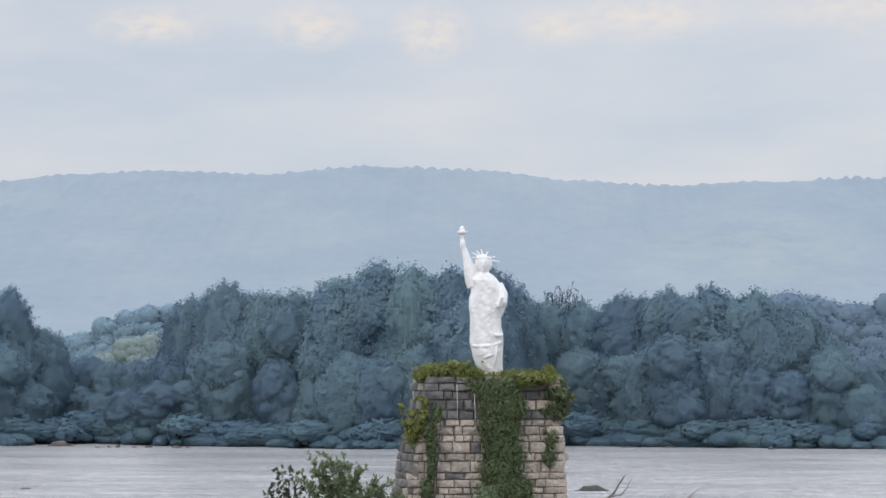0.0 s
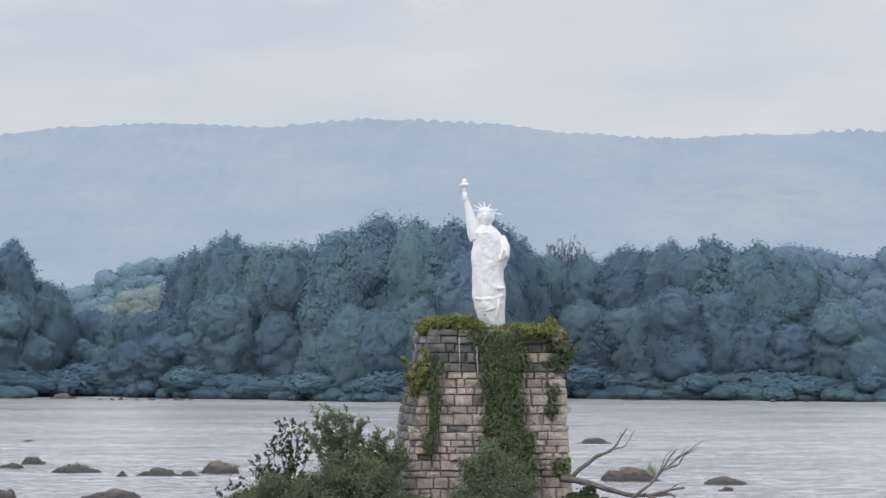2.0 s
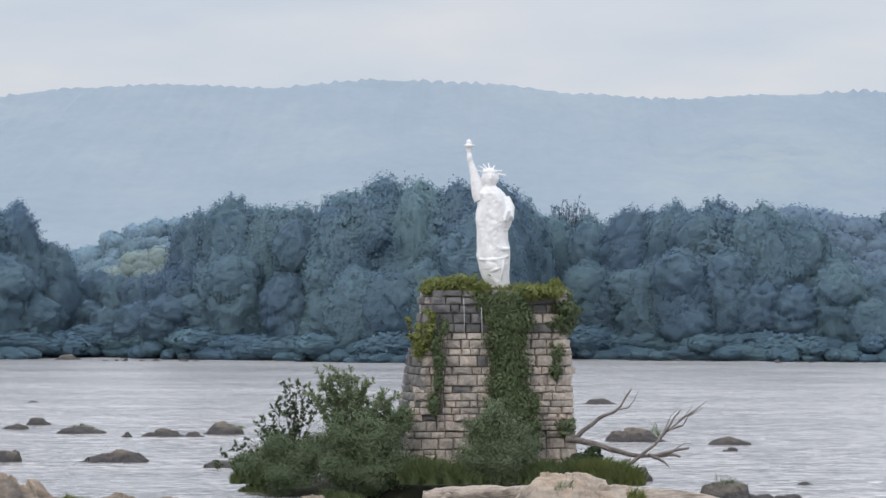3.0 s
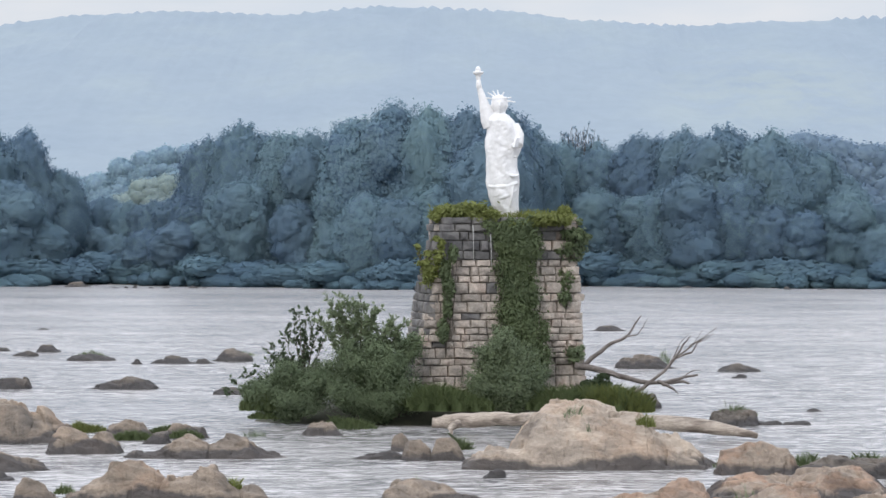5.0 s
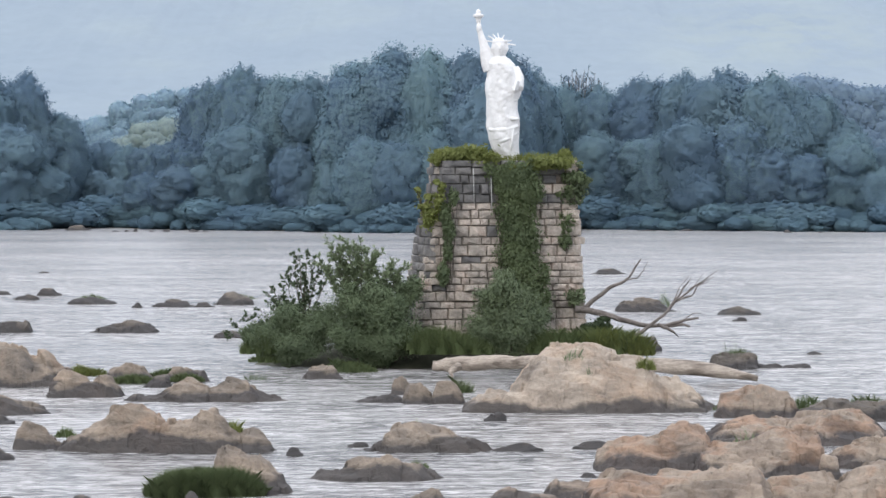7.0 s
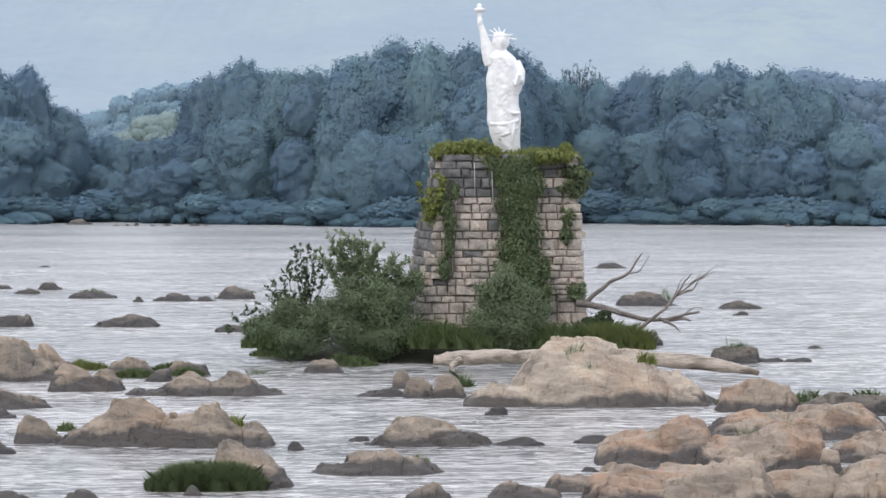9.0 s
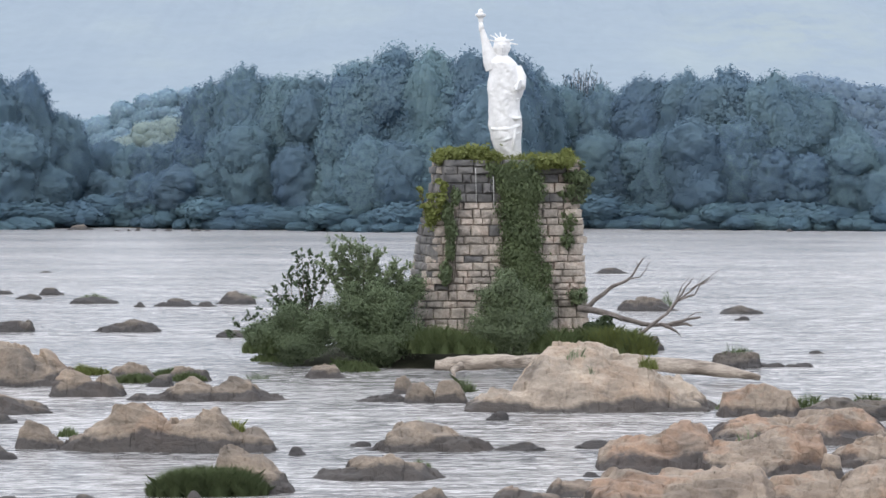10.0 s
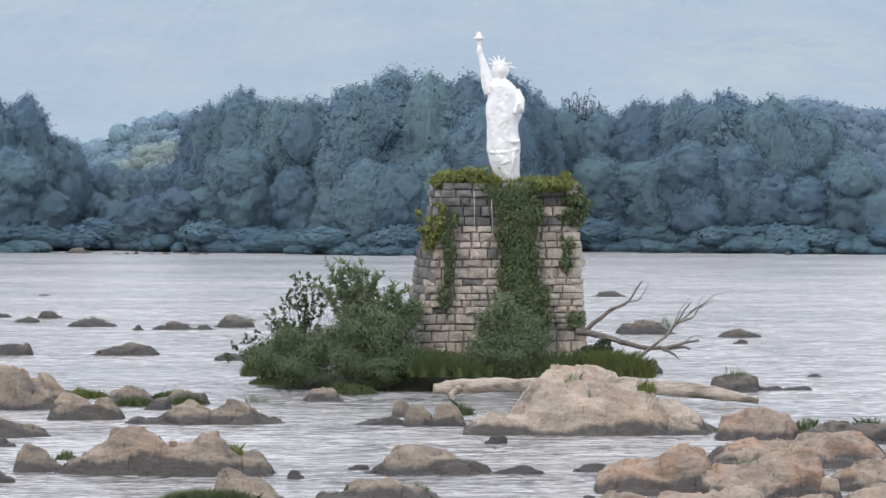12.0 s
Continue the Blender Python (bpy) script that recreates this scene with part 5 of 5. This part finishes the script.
def crag(seed, x, y, deep, layers, material=None, label=""):
    """One boulder: ridges, each a crest line (along, height) at some way back from the water's edge, worn into blocks and split by seams."""
    ends = [p[0] for _, line in layers for p in line]
    high = max(p[1] for _, line in layers for p in line)
    x0, x1 = min(ends) - 0.25, max(ends) + 0.25
    nx = max(30, min(240, int((x1 - x0) / 0.035)))
    ny = max(20, min(110, int((deep + 0.6) / 0.042)))
    f = 1.0 if x1 - x0 > 3.5 else 1.5

    def rise(X, Y):
        z = -0.4
        for crest, line in layers:
            if not line[0][0] - 0.3 < X < line[-1][0] + 0.3:
                continue
            H = -0.4
            for (xa, za), (xb, zb) in zip([(line[0][0] - 0.3, -0.4)] + line, line + [(line[-1][0] + 0.3, -0.4)]):
                if xa <= X <= xb:
                    k = (X - xa) / (xb - xa)
                    H = za + (zb - za) * (0.5 * k + 0.5 * k * k * (3 - 2 * k))
            span = min(1.0, max(0.25, (H + 0.15) / (high * 0.75))) ** 0.6
            far = (crest - Y) / (crest * span) if Y < crest else (Y - crest) / ((deep - crest) * span)
            z = max(z, H - max(H, 0.2) * abs(far) ** 2.6)
        return max(z, -0.4)

    faces = {}

    def facet(o):
        """The plane of one worn face of the stone, about its middle."""
        key = (round(o.x, 3), round(o.y, 3))
        if key not in faces:
            a, b = (o.x - seed * 3.3) / f, o.y / (f * 1.25)
            cx, cy = (a - 0.35 * b) / 1.105, (b + 0.3 * a) / 1.105
            z = rise(cx, cy)
            faces[key] = (cx, cy, z, (rise(cx + 0.15, cy) - rise(cx - 0.15, cy)) / 0.3, (rise(cx, cy + 0.15) - rise(cx, cy - 0.15)) / 0.3,
                          0.10 * noise.noise(o * 9.7), 0.25 * noise.noise(o * 7.3))
        return faces[key]

    vs = []
    for j in range(ny):
        for i in range(nx):
            X, Y = x0 + (x1 - x0) * i / (nx - 1), -0.3 + (deep + 0.6) * j / (ny - 1)
            wx = X + 0.10 * noise.noise(Vector((X * 1.3, Y * 1.3, seed * 1.7)))
            wy = Y + 0.28 * noise.noise(Vector((X * 0.9, Y * 0.9, seed * 2.9))) + 0.08 * noise.noise(Vector((X * 3.1, Y * 3.1, seed)))
            z = rise(wx, wy)
            if z > -0.35:
                fine = noise.fractal(Vector((X * 1.6 + seed, Y * 1.6, z * 1.6)), 1.0, 2.1, 4)
                q = Vector(((wx + 0.35 * wy + 0.10 * fine) * f + seed * 3.3, (wy - 0.3 * wx + 0.08 * fine) * f * 1.25, seed * 0.37))
                dist, pts = noise.voronoi(q)
                cx, cy, cz, gx, gy, step, tilt = facet(pts[0])
                plane = cz + gx * (wx - cx) + gy * (wy - cy) + tilt * (wx - cx)
                z += 0.75 * max(-0.22, min(0.16, plane - z)) * min(1.0, max(0.0, z + 0.2) * 2)
                # bedding ledges, dipping along the rock
                bed = (z + 0.16 * wx + 0.3 * wy + 0.16 * fine) / 0.42 + seed * 0.31
                part_of = bed - math.floor(bed)
                z += 0.42 * (smooth(0.25, 0.75, part_of) - part_of) * 0.5 * min(1.0, high)
                gap = 0.03 * math.exp(-((dist[1] - dist[0]) / 0.05) ** 2)
                seam = noise.noise(Vector((X * 0.7 + 0.4 * fine, Y * 0.5 + z * 0.9, seed * 2.3)))
                fold = noise.noise(Vector((X * 0.9 + 0.3 * fine, Y * 0.6, seed * 1.3)))
                z += (step - gap + 0.06 * fine + 0.26 * fold - 0.10 * math.exp(-(seam / 0.06) ** 2)) * min(1.0, 0.25 + 0.75 * high)
            vs.append((X, Y, z))
    keep = []
    for j in range(ny - 1):
        for i in range(nx - 1):
            q = (j * nx + i, j * nx + i + 1, (j + 1) * nx + i + 1, (j + 1) * nx + i)
            if max(vs[k][2] for k in q) > -0.3:
                keep.append(q)
    used = sorted({k for q in keep for k in q})
    at = {k: n for n, k in enumerate(used)}
    me = mesh_of("boulder", [vs[k] for k in used], [tuple(at[k] for k in q) for q in keep], material or ROCK, True)
    me.set_sharp_from_angle(angle=radians(30))
    ob = new("boulder", me)
    ob.location = (x, y, 0)
    ROCKS[seed] = ob
    return tagged(ob, label or "weathered tan boulder rising from the river", "boulder", "boulders in the river")


def make_rocks():
    FLAT = "flat-topped grey-brown boulder with a dark wet foot"
    GREAT = "great rounded tan boulder with cracks and lichen in front of islet"
    SLAB = "broad orange-tan rock slab by the shore"
    dk = dict(material=ROCK_DARK, label="dark grey low rock in the current")
    # far out in the river
    rock(-29.43, 237.42, 1.04, 0.62, 0.66, 1, **dk)
    rock(-30.40, 231.02, 1.04, 0.62, 0.43, 2, **dk)
    rock(-33.50, 239.29, 0.99, 0.59, 0.36, 3, **dk)
    rock(-24.82, 224.40, 1.89, 0.94, 0.60, 4, **dk)
    rock(-21.13, 218.89, 0.45, 0.27, 0.38, 5, **dk)
    rock(-18.71, 220.15, 1.58, 0.79, 0.60, 6, **dk)
    rock(-16.57, 219.86, 0.77, 0.46, 0.45, 7, **dk)
    rock(-14.66, 223.45, 1.36, 0.81, 0.81, 8, **dk)
    crag(9, -25.84, 187.81, 1.8, [(0.8, [(-1.56, 0.46), (-0.21, 0.6), (0.46, 0.7), (1.07, 0.63), (1.34, 0.09)])], **dk)
    crag(10, -18.86, 187.81, 2.0, [(0.9, [(-2.2, -0.02), (-0.95, 0.46), (0.23, 0.63), (1.31, 0.52), (2.02, 0.05)])], **dk)
    rock(-12.27, 183.07, 0.98, 0.59, 0.43, 11, **dk)
    rock(14.74, 279.64, 1.60, 0.80, 0.42, 12, **dk)
    crag(13, 14.08, 212.55, 2.4, [(1.1, [(-2.38, 0.02), (-1.65, 0.67), (-0.69, 0.86), (0.46, 0.67), (1.6, 0.25), (2.52, -0.02)])], **dk)
    rock(19.78, 209.43, 1.61, 0.80, 0.53, 14, **dk)
    rock(19.08, 201.22, 0.54, 0.27, 0.28, 15, **dk)
    rock(-50.59, 439.57, 1.89, 0.76, 0.77, 16, **dk)
    rock(-35.60, 282.47, 0.56, 0.28, 0.17, 17, **dk)
    rock(23.26, 445.98, 1.20, 0.60, 0.23, 18, **dk)
    rock(28.83, 436.48, 1.76, 0.88, 0.22, 19, **dk)
    rock(33.78, 436.25, 1.25, 0.62, 0.22, 20, **dk)
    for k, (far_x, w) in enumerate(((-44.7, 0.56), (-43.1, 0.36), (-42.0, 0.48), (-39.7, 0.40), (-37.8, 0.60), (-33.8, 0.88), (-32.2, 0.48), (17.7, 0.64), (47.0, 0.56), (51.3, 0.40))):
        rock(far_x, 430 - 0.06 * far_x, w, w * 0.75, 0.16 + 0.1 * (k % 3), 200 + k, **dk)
    # right of the islet
    crag(21, 14.63, 156.32, 1.6, [(0.7, [(-1.07, 0.43), (-0.29, 0.8), (0.42, 0.88), (0.98, 0.74), (1.21, 0.06)])], **dk)
    rock(16.45, 157.39, 0.71, 0.35, 0.23, 22, **dk)
    rock(17.81, 157.42, 0.76, 0.38, 0.23, 23, **dk)
    rock(11.20, 170.48, 0.78, 0.47, 0.83, 24, **dk)
    rock(19.89, 167.87, 0.45, 0.23, 0.14, 25, **dk)
    # left group
    crag(31, -19.36, 144.24, 3.2, [(1.4, [(-2.85, 0.84), (-1.68, 1.83), (-0.81, 1.96), (-0.11, 1.7), (0.49, 1.1), (1.2, 0.16)]), (2.2, [(0.12, 0.73), (0.65, 1.33), (1.17, 1.23), (1.8, 0.81), (2.38, 0.41)])])
    crag(32, -15.57, 137.9, 2.2, [(1.0, [(-1.78, 0.05), (-1.51, 0.72), (-1.08, 1.02), (-0.59, 1.02), (-0.09, 0.82), (0.11, 0.62), (0.48, 0.84), (1.01, 0.74), (1.41, 0.25), (1.56, -0)])])
    crag(33, -14.58, 147.08, 1.8, [(0.8, [(-1.26, 0.1), (-0.76, 0.6), (-0.15, 0.79), (0.6, 0.66), (1.1, 0.15)])])
    crag(34, -13.0, 143.89, 0.9, [(0.4, [(-0.67, 0.02), (-0.13, 0.36), (0.47, 0.46), (0.6, 0.05)])], **dk)
    crag(35, -11.87, 147.44, 1.3, [(0.6, [(-0.99, 0.2), (-0.67, 0.59), (-0.3, 0.67), (0.12, 0.46), (0.76, 0.38), (0.89, 0.04)])])
    crag(36, -10.21, 135.4, 2.4, [(1.1, [(-3.7, 0.01), (-3.07, 0.21), (-1.94, 0.33), (-1.55, 0.67), (-1.01, 0.79), (-0.33, 0.7), (0.5, 0.52), (0.9, 0.84), (1.68, 0.79), (2.27, 0.45), (2.76, 0.16), (3.54, -0.04)])])
    crag(38, -17.39, 128.69, 2.2, [(1.0, [(-1.69, 0.75), (-0.76, 0.73), (0.12, 0.47), (0.86, 0.2), (1.42, -0.04)])])
    rock(-17.53, 124.71, 0.67, 0.40, 0.39, 39, **dk)
    crag(40, -14.55, 113.73, 1.6, [(0.7, [(-1.01, 0.04), (-0.83, 0.57), (-0.56, 0.86), (-0.23, 0.92), (0.1, 0.75), (0.42, 0.45), (0.83, 0.08)])])
    crag(41, -11.63, 112.44, 2.6, [(1.1, [(-2.32, 0.04), (-1.45, 0.42), (-1, 0.85), (-0.39, 1.14), (-0.16, 1.48), (0.14, 1.56), (0.75, 1.48), (1, 1.3), (1.44, 1.28), (1.67, 0.97), (2.09, 0.26)])])
    crag(42, -8.01, 112.23, 2.4, [(1.0, [(-2.25, 0.49), (-1.75, 0.96), (-1.1, 0.98), (-0.81, 1.2), (-0.53, 1.43), (-0.08, 1.49), (0.14, 1.29), (0.41, 0.94), (0.89, 0.57), (1.32, 0.64), (1.75, 0.27), (2.11, -0.05)])])
    rock(-15.54, 110.12, 0.73, 0.44, 0.53, 43, **dk)
    crag(44, -5.97, 98.52, 1.9, [(0.8, [(-1.3, 0.41), (-1.09, 1.11), (-0.88, 1.27), (-0.41, 1.28), (0.19, 1.25), (0.55, 0.93), (0.8, 0.5), (1.06, 0.22), (1.21, -0.05)])])
    rock(-5.18, 111.54, 0.34, 0.20, 0.26, 45, **dk)
    rock(-9.89, 111.68, 0.20, 0.12, 0.11, 46, **dk)
    rock(-7.67, 96.77, 0.35, 0.21, 0.38, 47)
    rock(-10.92, 95.37, 0.60, 0.36, 0.39, 48)
    rock(-13.07, 95.41, 0.68, 0.41, 0.32, 49)
    # middle of the river
    crag(51, -0.46, 112.44, 2.4, [(1.1, [(-2.49, -0.06), (-1.86, 0.24), (-1.59, 0.65), (-1.14, 0.85), (0.04, 0.83), (0.65, 0.67), (1.3, 0.4), (1.87, 0.16), (2.48, -0.08)])], label=FLAT)
    rock(-3.10, 114.77, 0.44, 0.22, 0.23, 52, **dk)
    rock(2.82, 113.19, 0.99, 0.40, 0.27, 53, **dk)
    crag(54, -2.02, 102.59, 2.2, [(1.0, [(-2.39, -0.05), (-1.98, 0.29), (-1.33, 0.34), (-0.96, 0.49), (-0.55, 0.68), (-0.21, 0.62), (0.01, 0.55), (0.25, 0.69), (0.73, 0.49), (1.36, 0.43), (1.57, 0.19), (2.01, 0.03), (2.35, -0.09)])], label=FLAT)
    crag(55, -0.45, 95.07, 1.0, [(0.4, [(-0.62, 0.09), (-0.16, 0.45), (0.27, 0.5), (0.61, 0.13)])])
    rock(2.17, 125.92, 0.47, 0.28, 0.41, 56, **dk)
    crag(57, -1.77, 139.52, 1.0, [(0.4, [(-0.48, 0.07), (-0.38, 0.57), (0.05, 0.65), (0.37, 0.47), (0.47, 0.04)])])
    crag(58, -0.97, 134.49, 1.1, [(0.45, [(-0.67, 0.06), (-0.5, 0.57), (-0.14, 0.74), (0.27, 0.69), (0.57, 0.35), (0.66, 0.01)])])
    crag(59, 0.31, 134.49, 1.1, [(0.45, [(-0.71, 0.11), (-0.47, 0.71), (0.04, 0.81), (0.4, 0.64), (0.71, 0.06)])])
    crag(60, -2.68, 135.09, 1.0, [(0.4, [(-1.17, 0.02), (-0.25, 0.24), (0.48, 0.28), (1.16, 0.04)])], **dk)
    rock(5.60, 114.02, 0.90, 0.36, 0.34, 61, **dk)
    crag(62, -5.53, 149.29, 1.4, [(0.6, [(-1.04, 0.06), (-0.61, 0.41), (-0.08, 0.63), (0.35, 0.6), (0.68, 0.17), (1, -0.02)])])
    rock(1.74, 96.00, 0.34, 0.21, 0.29, 63)
    rock(4.88, 103.94, 0.30, 0.15, 0.17, 64, **dk)
    # the great boulder before the islet
    crag(71, 6.16, 129.52, 5.4, [(3.3, [(-3.37, 0.51), (-2.91, 1.32), (-2.49, 1.82), (-1.89, 2.32), (-1.51, 2.61), (-0.7, 2.7), (0.25, 2.7), (0.87, 2.54), (1.37, 2.08), (2.16, 1.7), (2.92, 1.28), (3.82, 0.8), (4.59, 0.42), (5.44, 0.04)]), (1.9, [(-3.82, 0.34), (-2.76, 0.86), (-1.98, 1.23), (-0.99, 1.3), (-0.29, 1.47), (0.37, 1.8), (1.01, 2.03), (1.65, 2.22), (2.31, 2.03), (2.78, 1.47), (3.53, 1.19), (4.24, 0.86), (5.04, 0.29)]), (0.8, [(-5.15, 0.19), (-4.54, 0.66), (-3.79, 0.78), (-2.67, 0.78), (-1.39, 0.7), (0.37, 0.66), (1.77, 0.56), (3.4, 0.59), (4.8, 0.19)])], material=ROCK_PALE, label=GREAT)
    crag(72, 12.79, 127.31, 2.0, [(0.9, [(-1.59, 0.18), (-1.31, 0.98), (-0.16, 1.23), (0.57, 1.1), (1.26, 0.98), (1.77, 0.18)])], material=ROCK_WARM)
    crag(74, 16.85, 125.44, 2.2, [(1.0, [(-2.81, 0.05), (-1.79, 0.5), (-1.18, 0.8), (-0.05, 0.71), (1.04, 0.82), (2.4, 0.73), (3.08, 0.1)])], **dk)
    # slabs nearest the shore
    crag(76, 7.13, 105.12, 3.2, [(1.7, [(-1.97, -0.1), (-1.84, 0.48), (-1.51, 0.82), (-0.82, 0.88), (-0.06, 1.01), (0.54, 1.36), (1.02, 1.51), (1.59, 1.51), (1.84, 1.24), (2.2, 0.59)]), (0.6, [(-1.84, -0.02), (-1.36, 0.41), (-0.32, 0.55), (0.82, 0.47), (1.86, 0.22)])], material=ROCK_WARM, label=SLAB)
    crag(75, 10.54, 104.02, 3.2, [(1.9, [(-1.97, 0.39), (-1.54, 0.87), (-0.68, 1.06), (0.46, 1.27), (1.26, 1.36), (2.15, 1.34), (2.28, 0.68), (2.36, -0.04)]), (0.7, [(-1.83, 0.23), (-0.79, 0.57), (0.52, 0.68), (1.65, 0.75), (2.06, 0.23)])], material=ROCK_WARM, label=SLAB)
    crag(81, 13.57, 114.82, 5.0, [(3.2, [(-3.85, 0.06), (-3.11, 0.59), (-2.16, 0.84), (-1.27, 0.87), (-0.38, 0.76), (0.59, 1.01), (1.69, 1.01), (2.32, 0.78), (3.17, 0.29), (4.61, 0.06)]), (1.2, [(-3.6, 0.03), (-2.15, 0.35), (-0.27, 0.51), (1.39, 0.39), (2.64, 0.03)])], material=ROCK_WARM, label=SLAB)
    crag(83, 14.78, 106.62, 3.0, [(1.6, [(-1.83, 0.17), (-1.21, 0.52), (-0.44, 0.65), (-0.03, 0.93), (1.11, 1.16), (2.28, 0.65)])], material=ROCK_WARM, label=SLAB)
    crag(77, 12.64, 102.94, 0.9, [(0.4, [(-0.33, 0.03), (-0.13, 0.64), (0.1, 0.79), (0.32, 0.59), (0.43, 0.07)])], material=ROCK_WARM, label=SLAB)
    crag(79, 7.03, 92.85, 4.2, [(2.2, [(-2.7, 0.26), (-2.27, 0.68), (-1.72, 0.89), (-0.74, 0.94), (0.15, 0.94), (1.17, 1.08), (2.02, 1.23), (2.5, 1.26), (2.72, 0.85), (3.11, 0.09)]), (0.8, [(-2.84, 0.08), (-1.5, 0.5), (0.18, 0.63), (1.69, 0.7), (2.53, 0.24)])], material=ROCK_WARM, label=SLAB)
    crag(84, 10.72, 93.87, 2.4, [(1.2, [(-1.27, 0.26), (-0.67, 0.83), (-0.13, 1.02), (0.69, 1.06), (1.24, 0.85), (1.54, 0.17)])], material=ROCK_WARM, label=SLAB)
    crag(78, 13.24, 92.42, 3.2, [(1.6, [(-1.79, 0.29), (-1.12, 0.99), (-0.43, 1.3), (0.06, 1.43), (0.99, 1.55), (2.25, 1.13)])], material=ROCK_WARM, label=SLAB)
    crag(80, 4.14, 97.56, 1.4, [(0.6, [(-0.9, 0.07), (-0.55, 0.43), (0.07, 0.46), (0.81, 0.22), (0.95, 0)])], material=ROCK_WARM, label=SLAB)
    crag(85, 2.48, 95.68, 1.8, [(0.8, [(-1.1, 0.05), (-0.58, 0.38), (-0.07, 0.39), (0.63, 0.31), (1.14, 0.1)])], material=ROCK_WARM, label=SLAB)


def make_rock_plants():
    def blades(patches, n, h, seed, width=0.022, mat=None, label="tuft of green grass growing on the rocks"):
        tagged(new("grass_tuft", blade_mesh("grass_tuft", patches, n, h, width, mat or GRASS, seed)), label, "grass", kind="stuff")
    blades([(*(-7.37, 98.4, 0.06), 1.85, 0.75), (*(-8.08, 98.2, 0.05), 1.2, 0.6), (*(-6.56, 98.4, 0.05), 1.1, 0.6)], 60000, 0.78, 91, 0.013, label="dense mound of green grass on a small bar")
    blades([(*(-4.55, 154.9, 0.07), 1.0, 0.4), (*(-8.81, 156.6, 0.37), 0.8, 0.4)], 1400, 0.45, 114, 0.03, label="grass fringe along the islet's edge")
    blades([(*(-16.9, 152.0, 0.0), 1.0, 0.5), (*(-17.6, 153.0, 0.1), 0.5, 0.4)], 1500, 0.42, 92, mat=LEAF_GRASSY)
    blades([(*(-14.3, 146.6, 0.05), 1.25, 0.45), (*(-12.9, 149.0, 0.15), 1.0, 0.5), (*(-11.9, 147.0, 0.1), 0.9, 0.35)], 4200, 0.42, 93)
    blades([(*(-4.27, 154.5, 0.01), 1.2, 0.8), (*(-5.11, 155.0, 0.20), 0.5, 0.5)], 1800, 0.5, 94)
    blades([(*(-8.79, 149.0, -0.12), 0.7, 0.3)], 160, 0.5, 95, mat=LEAF_WILLOW)
    blades([(*(0.91, 141.0, -0.09), 0.55, 0.4)], 450, 0.75, 96)
    def foothold(seed, x, y):
        """The spot on a boulder's surface above or below (x, y)."""
        ob = ROCKS[seed]
        v = min((q.co for q in ob.data.vertices), key=lambda c: (c.x + ob.location.x - x) ** 2 + (c.y + ob.location.y - y) ** 2)
        return (v.x + ob.location.x, v.y + ob.location.y, v.z - 0.05)
    blades([(*foothold(71, 8.53, 130.6), 0.42, 0.3)], 260, 0.62, 97, 0.022, mat=LEAF_GRASSY, label="yellow-green weed growing from a rock crack")
    blades([(*foothold(71, 5.55, 130.9), 0.45, 0.3)], 60, 0.6, 98, 0.02, mat=LEAF_WILLOW, label="thin grey-green weed growing from a rock crack")
    blades([(*foothold(71, 6.08, 130.4), 0.2, 0.2)], 25, 0.45, 109, 0.02, mat=LEAF_WILLOW, label="thin grey-green weed growing from a rock crack")
    blades([(*foothold(21, 14.6, 157.0), 0.75, 0.2)], 60, 0.8, 110, 0.016, mat=LEAF_WILLOW, label="thin dry reed stems standing on a rock")
    blades([(*foothold(75, 10.37, 106.5), 0.5, 0.3)], 40, 0.6, 111, 0.02, mat=LEAF_WILLOW, label="thin dry weed stems on a rock slab")
    blades([(*foothold(79, 11.42, 102), 0.35, 0.3)], 120, 0.5, 112, mat=LEAF_GRASSY)
    blades([(*foothold(51, -0.86, 114.5), 0.15, 0.1)], 16, 0.5, 113, 0.02, mat=LEAF_WILLOW, label="thin dry weed stems on a boulder")
    blades([(*(14.90, 158.0, 0.42), 1.0, 0.6)], 700, 0.5, 99)
    blades([(*(12.23, 131.0, 0.06), 0.9, 0.5), (*(13.39, 132.0, 0.34), 0.5, 0.4)], 1000, 0.5, 100)
    blades([(*(15.29, 132.0, 0.03), 0.9, 0.5), (*(17.75, 131.0, 0.11), 1.0, 0.5)], 1000, 0.6, 101)
    blades([(*(13.92, 108.0, -0.16), 0.5, 0.5)], 400, 0.6, 102)
    blades([(*(-7.45, 113.5, 0.67), 0.3, 0.3)], 180, 0.5, 103, mat=LEAF_GRASSY)
    blades([(*(-13.85, 116.0, 0.28), 0.4, 0.3)], 260, 0.4, 104)
    blades([(*(-14.72, 232.0, -0.03), 1.2, 0.7), (*(-25.41, 229.0, 0.11), 1.2, 0.6)], 700, 0.45, 105)
    blades([(*(12.75, 121.0, 0.11), 0.5, 0.3)], 250, 0.4, 106, mat=LEAF_GRASSY)
    blades([(*(-0.84, 107.0, -0.00), 0.5, 0.4)], 200, 0.35, 107)
    blades([(*(15.33, 216.0, 0.21), 0.4, 0.3)], 80, 1.2, 108, mat=LEAF_WILLOW)


make_rocks()
make_rock_plants()
